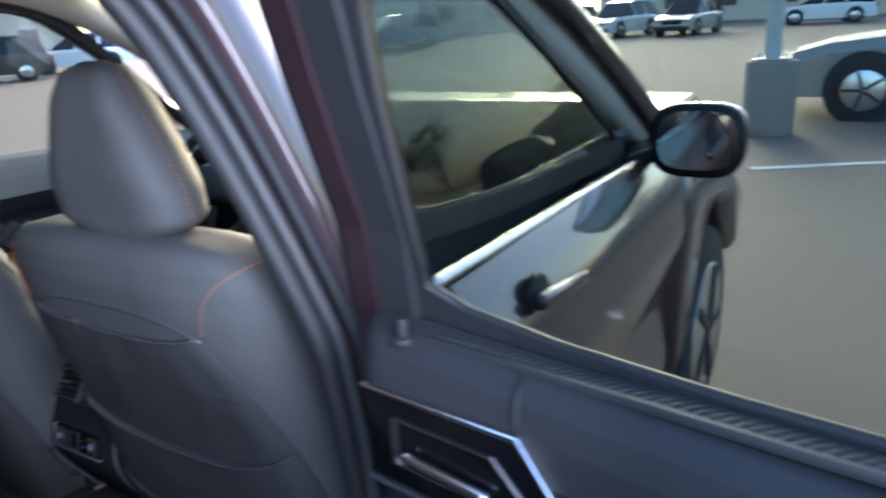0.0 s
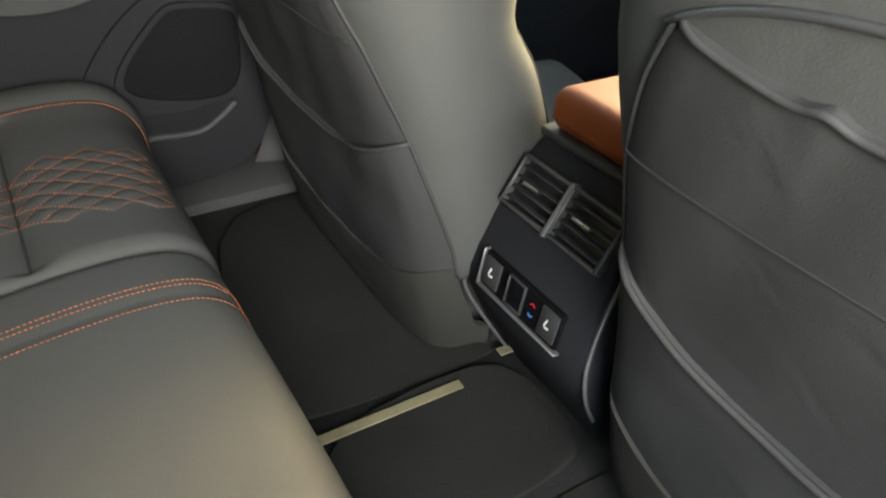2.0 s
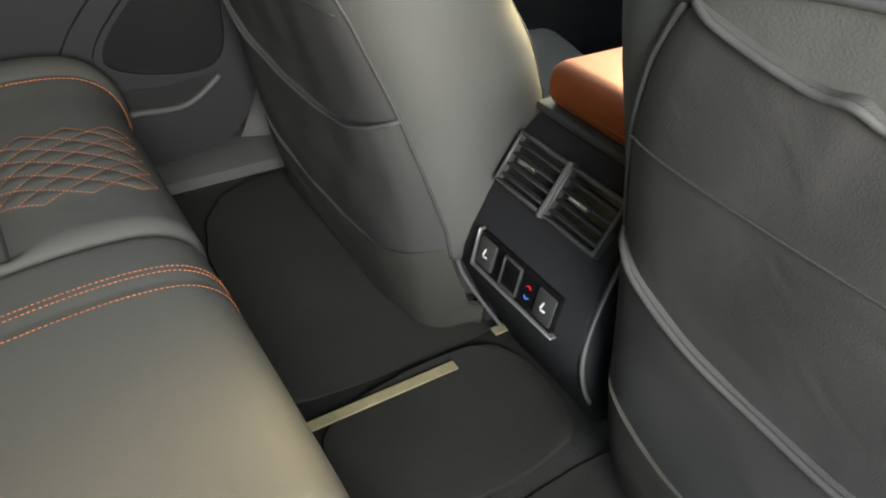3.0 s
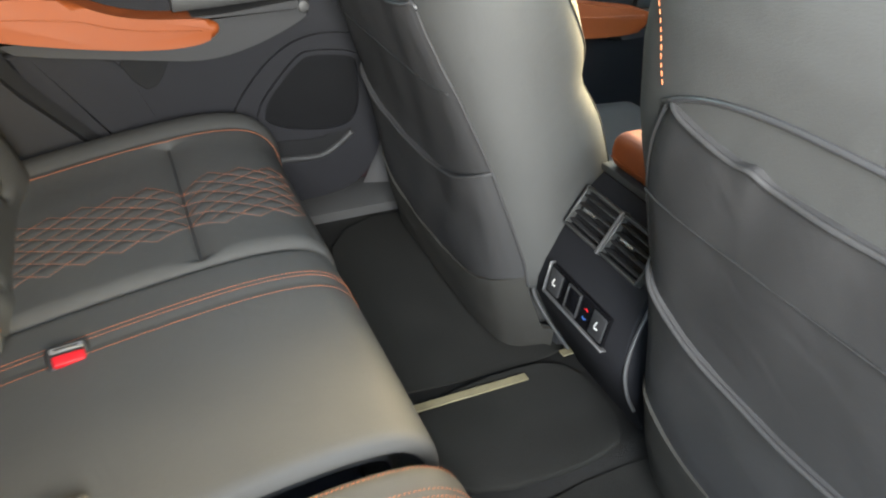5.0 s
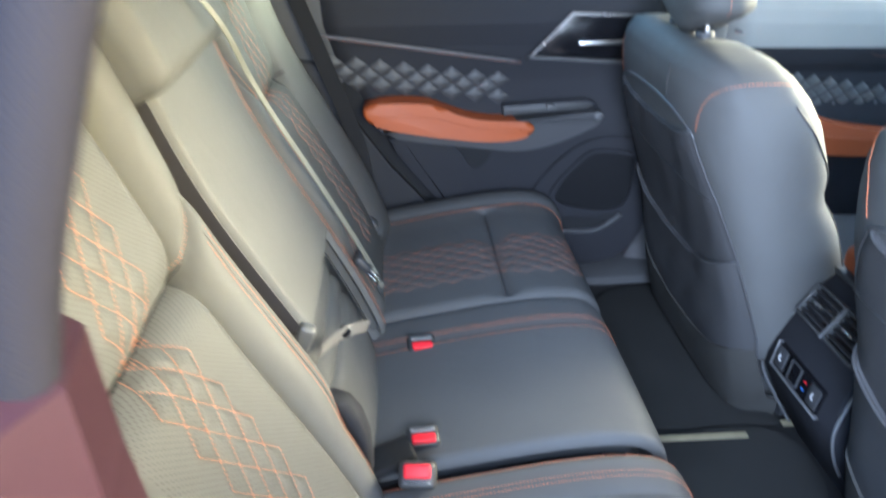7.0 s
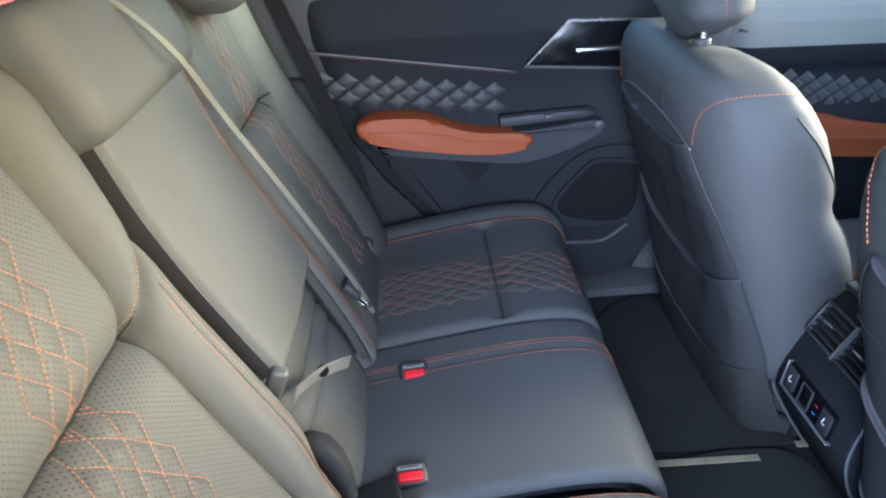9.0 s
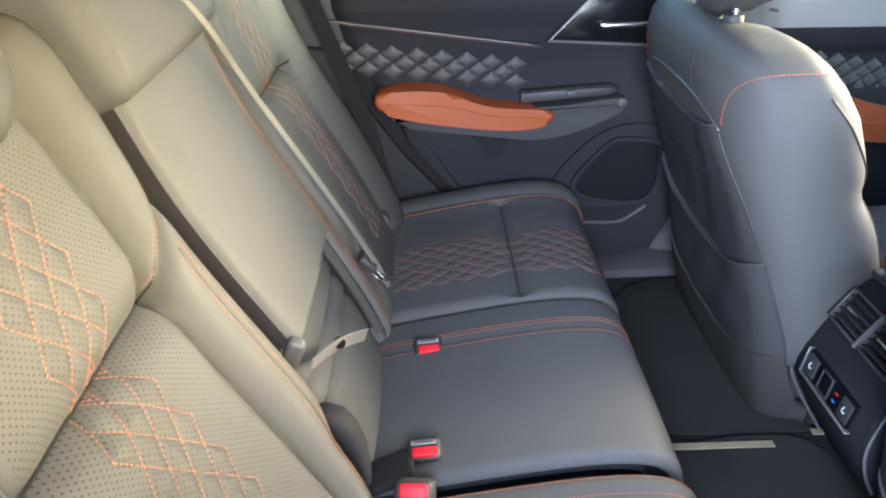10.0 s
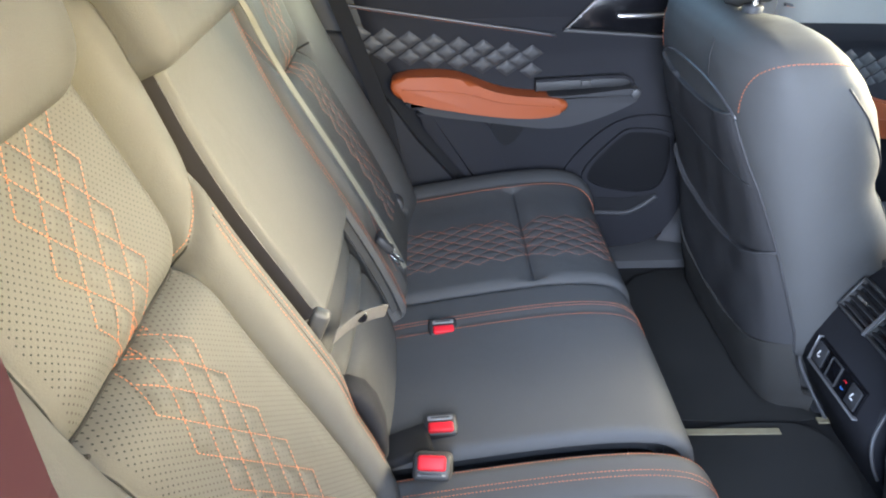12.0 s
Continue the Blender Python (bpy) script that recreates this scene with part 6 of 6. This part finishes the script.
def building(at, size, yaw, label):
    t = thing("low_building", label, "building", at, "low buildings")
    t.rotation_euler = (0, 0, radians(yaw))
    sx, sy, sz = size
    part("wall", block((0, 0, sz / 2), size, 0.05, 1), WALL, t)
    part("roof", block((0, 0, sz + 0.15), (sx + 0.8, sy + 0.8, 0.3), 0.05, 1), ROOF, t)
    part("fascia", block((0, 0, sz - 0.5), (sx + 0.1, sy + 0.1, 0.5), 0.02, 1), RED if sx > 30 else WALL, t, "coloured fascia band")
    n = max(2, int(sx / 4))
    for k in range(n):
        x = -sx / 2 + (k + 0.5) * sx / n
        for s in (-1, 1):
            w = part("window", block((x, s * sy / 2, 1.7), (1.3, 0.10, 1.2), 0.02, 1), SHOP_GLASS, t, "dark shop window")
    return t


building((-42, 52, 0), (34, 10, 4.5), 40, "long pale low shop building beyond the lot")
building((2, 62, 0), (40, 10, 5.0), -4, "low pale shop building with dark windows")
building((-62, 24, 0), (26, 10, 4.2), 62, "low pale building at the edge of the lot")
building((-25, -3.5, 0), (13, 8, 4.0), 5, "pale beige wall of a nearby building")


# trees round the lot
BARK = surface("bark", (0.10, 0.075, 0.055), 0.9, grain=(30, 0.6))
LEAF = surface("leaves", (0.065, 0.085, 0.030), 0.7, grain=(20, 0.3), stain=(3, 0.35))


def tree(at, h, seed):
    rng = np.random.default_rng(seed)
    t = thing("roadside_tree", "green broadleaf tree at the edge of the lot", "tree", at, "roadside trees")
    V, F = [], []
    def add(v, f):
        o = len(V)
        V.extend(v)
        F.extend(tuple(o + q for q in g) for g in f)
    add(*tube([(0, 0, 0), (0.05, 0.02, h * 0.3), (0, 0.1, h * 0.62)], [0.24, 0.17, 0.07], 8))
    ends = []
    for k in range(7):
        a, z0 = rng.uniform(0, 6.28), h * rng.uniform(0.28, 0.5)
        e = np.array([math.cos(a) * h * 0.26, math.sin(a) * h * 0.26, z0 + h * rng.uniform(0.15, 0.36)])
        add(*tube([(0.03, 0.03, z0), tuple(e * np.array([0.5, 0.5, 0]) + np.array([0, 0, (z0 + e[2]) / 2 + 0.1])), tuple(e)], [0.09, 0.06, 0.02], 6))
        ends.append(e)
    link("trunk", V, F, BARK, t)
    ends.append(np.array([0, 0, h * 0.8]))
    V, F = [], []
    for e in ends:
        for c in e + rng.normal(0, h * 0.075, (70, 3)):
            n = rng.normal(0, 1, 3)
            n /= np.linalg.norm(n)
            u = np.cross(n, (0.3, 0.5, 0.8))
            u /= np.linalg.norm(u)
            w = np.cross(n, u)
            r = rng.uniform(0.18, 0.42)
            o = len(V)
            V.extend([c - u * r, c - w * r * 0.5, c + u * r, c + w * r * 0.5])
            F.append((o, o + 1, o + 2, o + 3))
    tagged(link("crown", V, F, LEAF, t, smooth=False), kind="stuff")


for k, (x, y, h) in enumerate(((-70, 40, 9), (-58, 55, 8), (-30, 66, 10), (-18, 70, 8), (-6, 74, 9), (10, 72, 10), (24, 66, 9), (38, 58, 10), (46, 40, 9), (52, 20, 10), (56, -4, 9), (-66, 6, 8))):
    tree((x, y, 0), h, k + 3)

# ---- rest of the body: rear quarters, tailgate, nose, wheels ----
for sgn in (-1, 1):
    q = thing("rear_quarter", "dark red rear quarter panel with tinted side glass", "body panel", (sgn * 0.86, -1.45, 0.36), "rear quarters", "structure")
    def tieq(ob):
        ob.matrix_parent_inverse = Matrix.Translation((-sgn * 0.86, 1.45, -0.36))
        return ob
    def P(U, V):
        return sgn * np.interp(V, [0.36, 0.50, 0.70, 0.88, 1.00, 1.07, 1.12], [0.885, 0.915, 0.900, 0.940, 0.930, 0.890, 0.850]) * (1 - 0.05 * np.clip((-1.5 - U) / 0.6, 0, 1)), U, V
    tieq(sheet("quarter_panel", P, np.linspace(-2.05, -0.90, 24), np.linspace(0.36, 1.12, 36), 0.03, PAINT, q, "glossy dark red panel", flip=sgn < 0))
    def G(U, V):
        return sgn * (0.835 - 0.10 * (V - 1.12) / 0.44) + 0 * U, U, V
    tieq(sheet("quarter_pane", G, np.linspace(-1.92, -0.92, 4), np.linspace(1.12, 1.56, 4), 0.006, FRONT_GLASS, q, "tinted quarter glass", flip=sgn < 0))
    v, f = loft([[(sgn * (0.845 - t * 0.10), -1.94 + 0.05 * t, 1.10 + 0.50 * t), (sgn * (0.845 - t * 0.10), -2.06 + 0.05 * t, 1.10 + 0.50 * t), (sgn * (0.76 - t * 0.10), -2.06 + 0.05 * t, 1.10 + 0.50 * t), (sgn * (0.76 - t * 0.10), -1.94 + 0.05 * t, 1.10 + 0.50 * t)] for t in (0, 0.5, 1)])
    tieq(link("rear_post", v, f, PAINT, q, smooth=False))
    # outer skins of the left doors
    if sgn < 0:
        for nm, y0, y1 in (("rear_door_skin", -0.86, 0.04), ("front_door_skin", 0.06, 1.16)):
            def S(U, V):
                return -np.interp(V, [0.36, 0.50, 0.70, 0.88, 1.00, 1.05], [0.885, 0.915, 0.900, 0.940, 0.930, 0.895]) + 0 * U, U, V
            setting(sheet(nm, S, np.linspace(y0, y1, 20), np.linspace(0.36, 1.05, 30), 0.03, PAINT, flip=True), "glossy dark red outer door panel", "door panel")
tg = thing("tailgate", "dark red tailgate with a tinted rear window", "tailgate", (0, -2.06, 0.40), kind="structure")
def tiet(ob):
    ob.matrix_parent_inverse = Matrix.Translation((0, 2.06, -0.40))
    return ob
tiet(part("tailgate_panel", block((0, -2.07, 0.74), (1.66, 0.08, 0.72), 0.03, 3), PAINT, tg, "painted lower tailgate"))
tiet(part("rear_pane", block((0, -2.04, 1.34), (1.46, 0.008, 0.50), 0.0, 1, (-6, 0, 0)), FRONT_GLASS, tg, "tinted rear glass", smooth=False))
tiet(part("rear_bumper", block((0, -2.13, 0.45), (1.70, 0.14, 0.24), 0.05, 3), PLASTIC, tg, "black bumper"))
for sgn in (-1, 1):
    tiet(part("tail_light", block((sgn * 0.72, -2.10, 0.98), (0.26, 0.05, 0.14), 0.02, 2), RED, tg))
nose = thing("nose", "dark red car nose with a black grille", "car front", (0, 2.22, 0.40), kind="structure")
def tien(ob):
    ob.matrix_parent_inverse = Matrix.Translation((0, -2.22, -0.40))
    return ob
tien(part("nose_panel", block((0, 2.20, 0.78), (1.72, 0.12, 0.50), 0.05, 3), PAINT, nose))
tien(part("grille", block((0, 2.265, 0.76), (0.90, 0.03, 0.30), 0.02, 2), PIANO, nose, "gloss black grille"))
tien(part("front_bumper", block((0, 2.25, 0.44), (1.74, 0.14, 0.22), 0.05, 3), PLASTIC, nose, "black bumper"))
for sgn in (-1, 1):
    tien(part("headlight", block((sgn * 0.68, 2.25, 0.90), (0.30, 0.06, 0.12), 0.02, 2), STEEL, nose))
    for y in (-1.62, 1.72):
        w = thing("road_wheel", "black tyre on a five-spoke alloy rim", "wheel", (sgn * 0.80, y, 0.0), "road wheels")
        wheel(w, (0, 0, 0.36), 0.36, 0.23)
setting(part("underbody", block((0, 0.1, 0.36), (1.58, 4.1, 0.06), 0.01), PLASTIC), "dark underside of the car", "underbody")
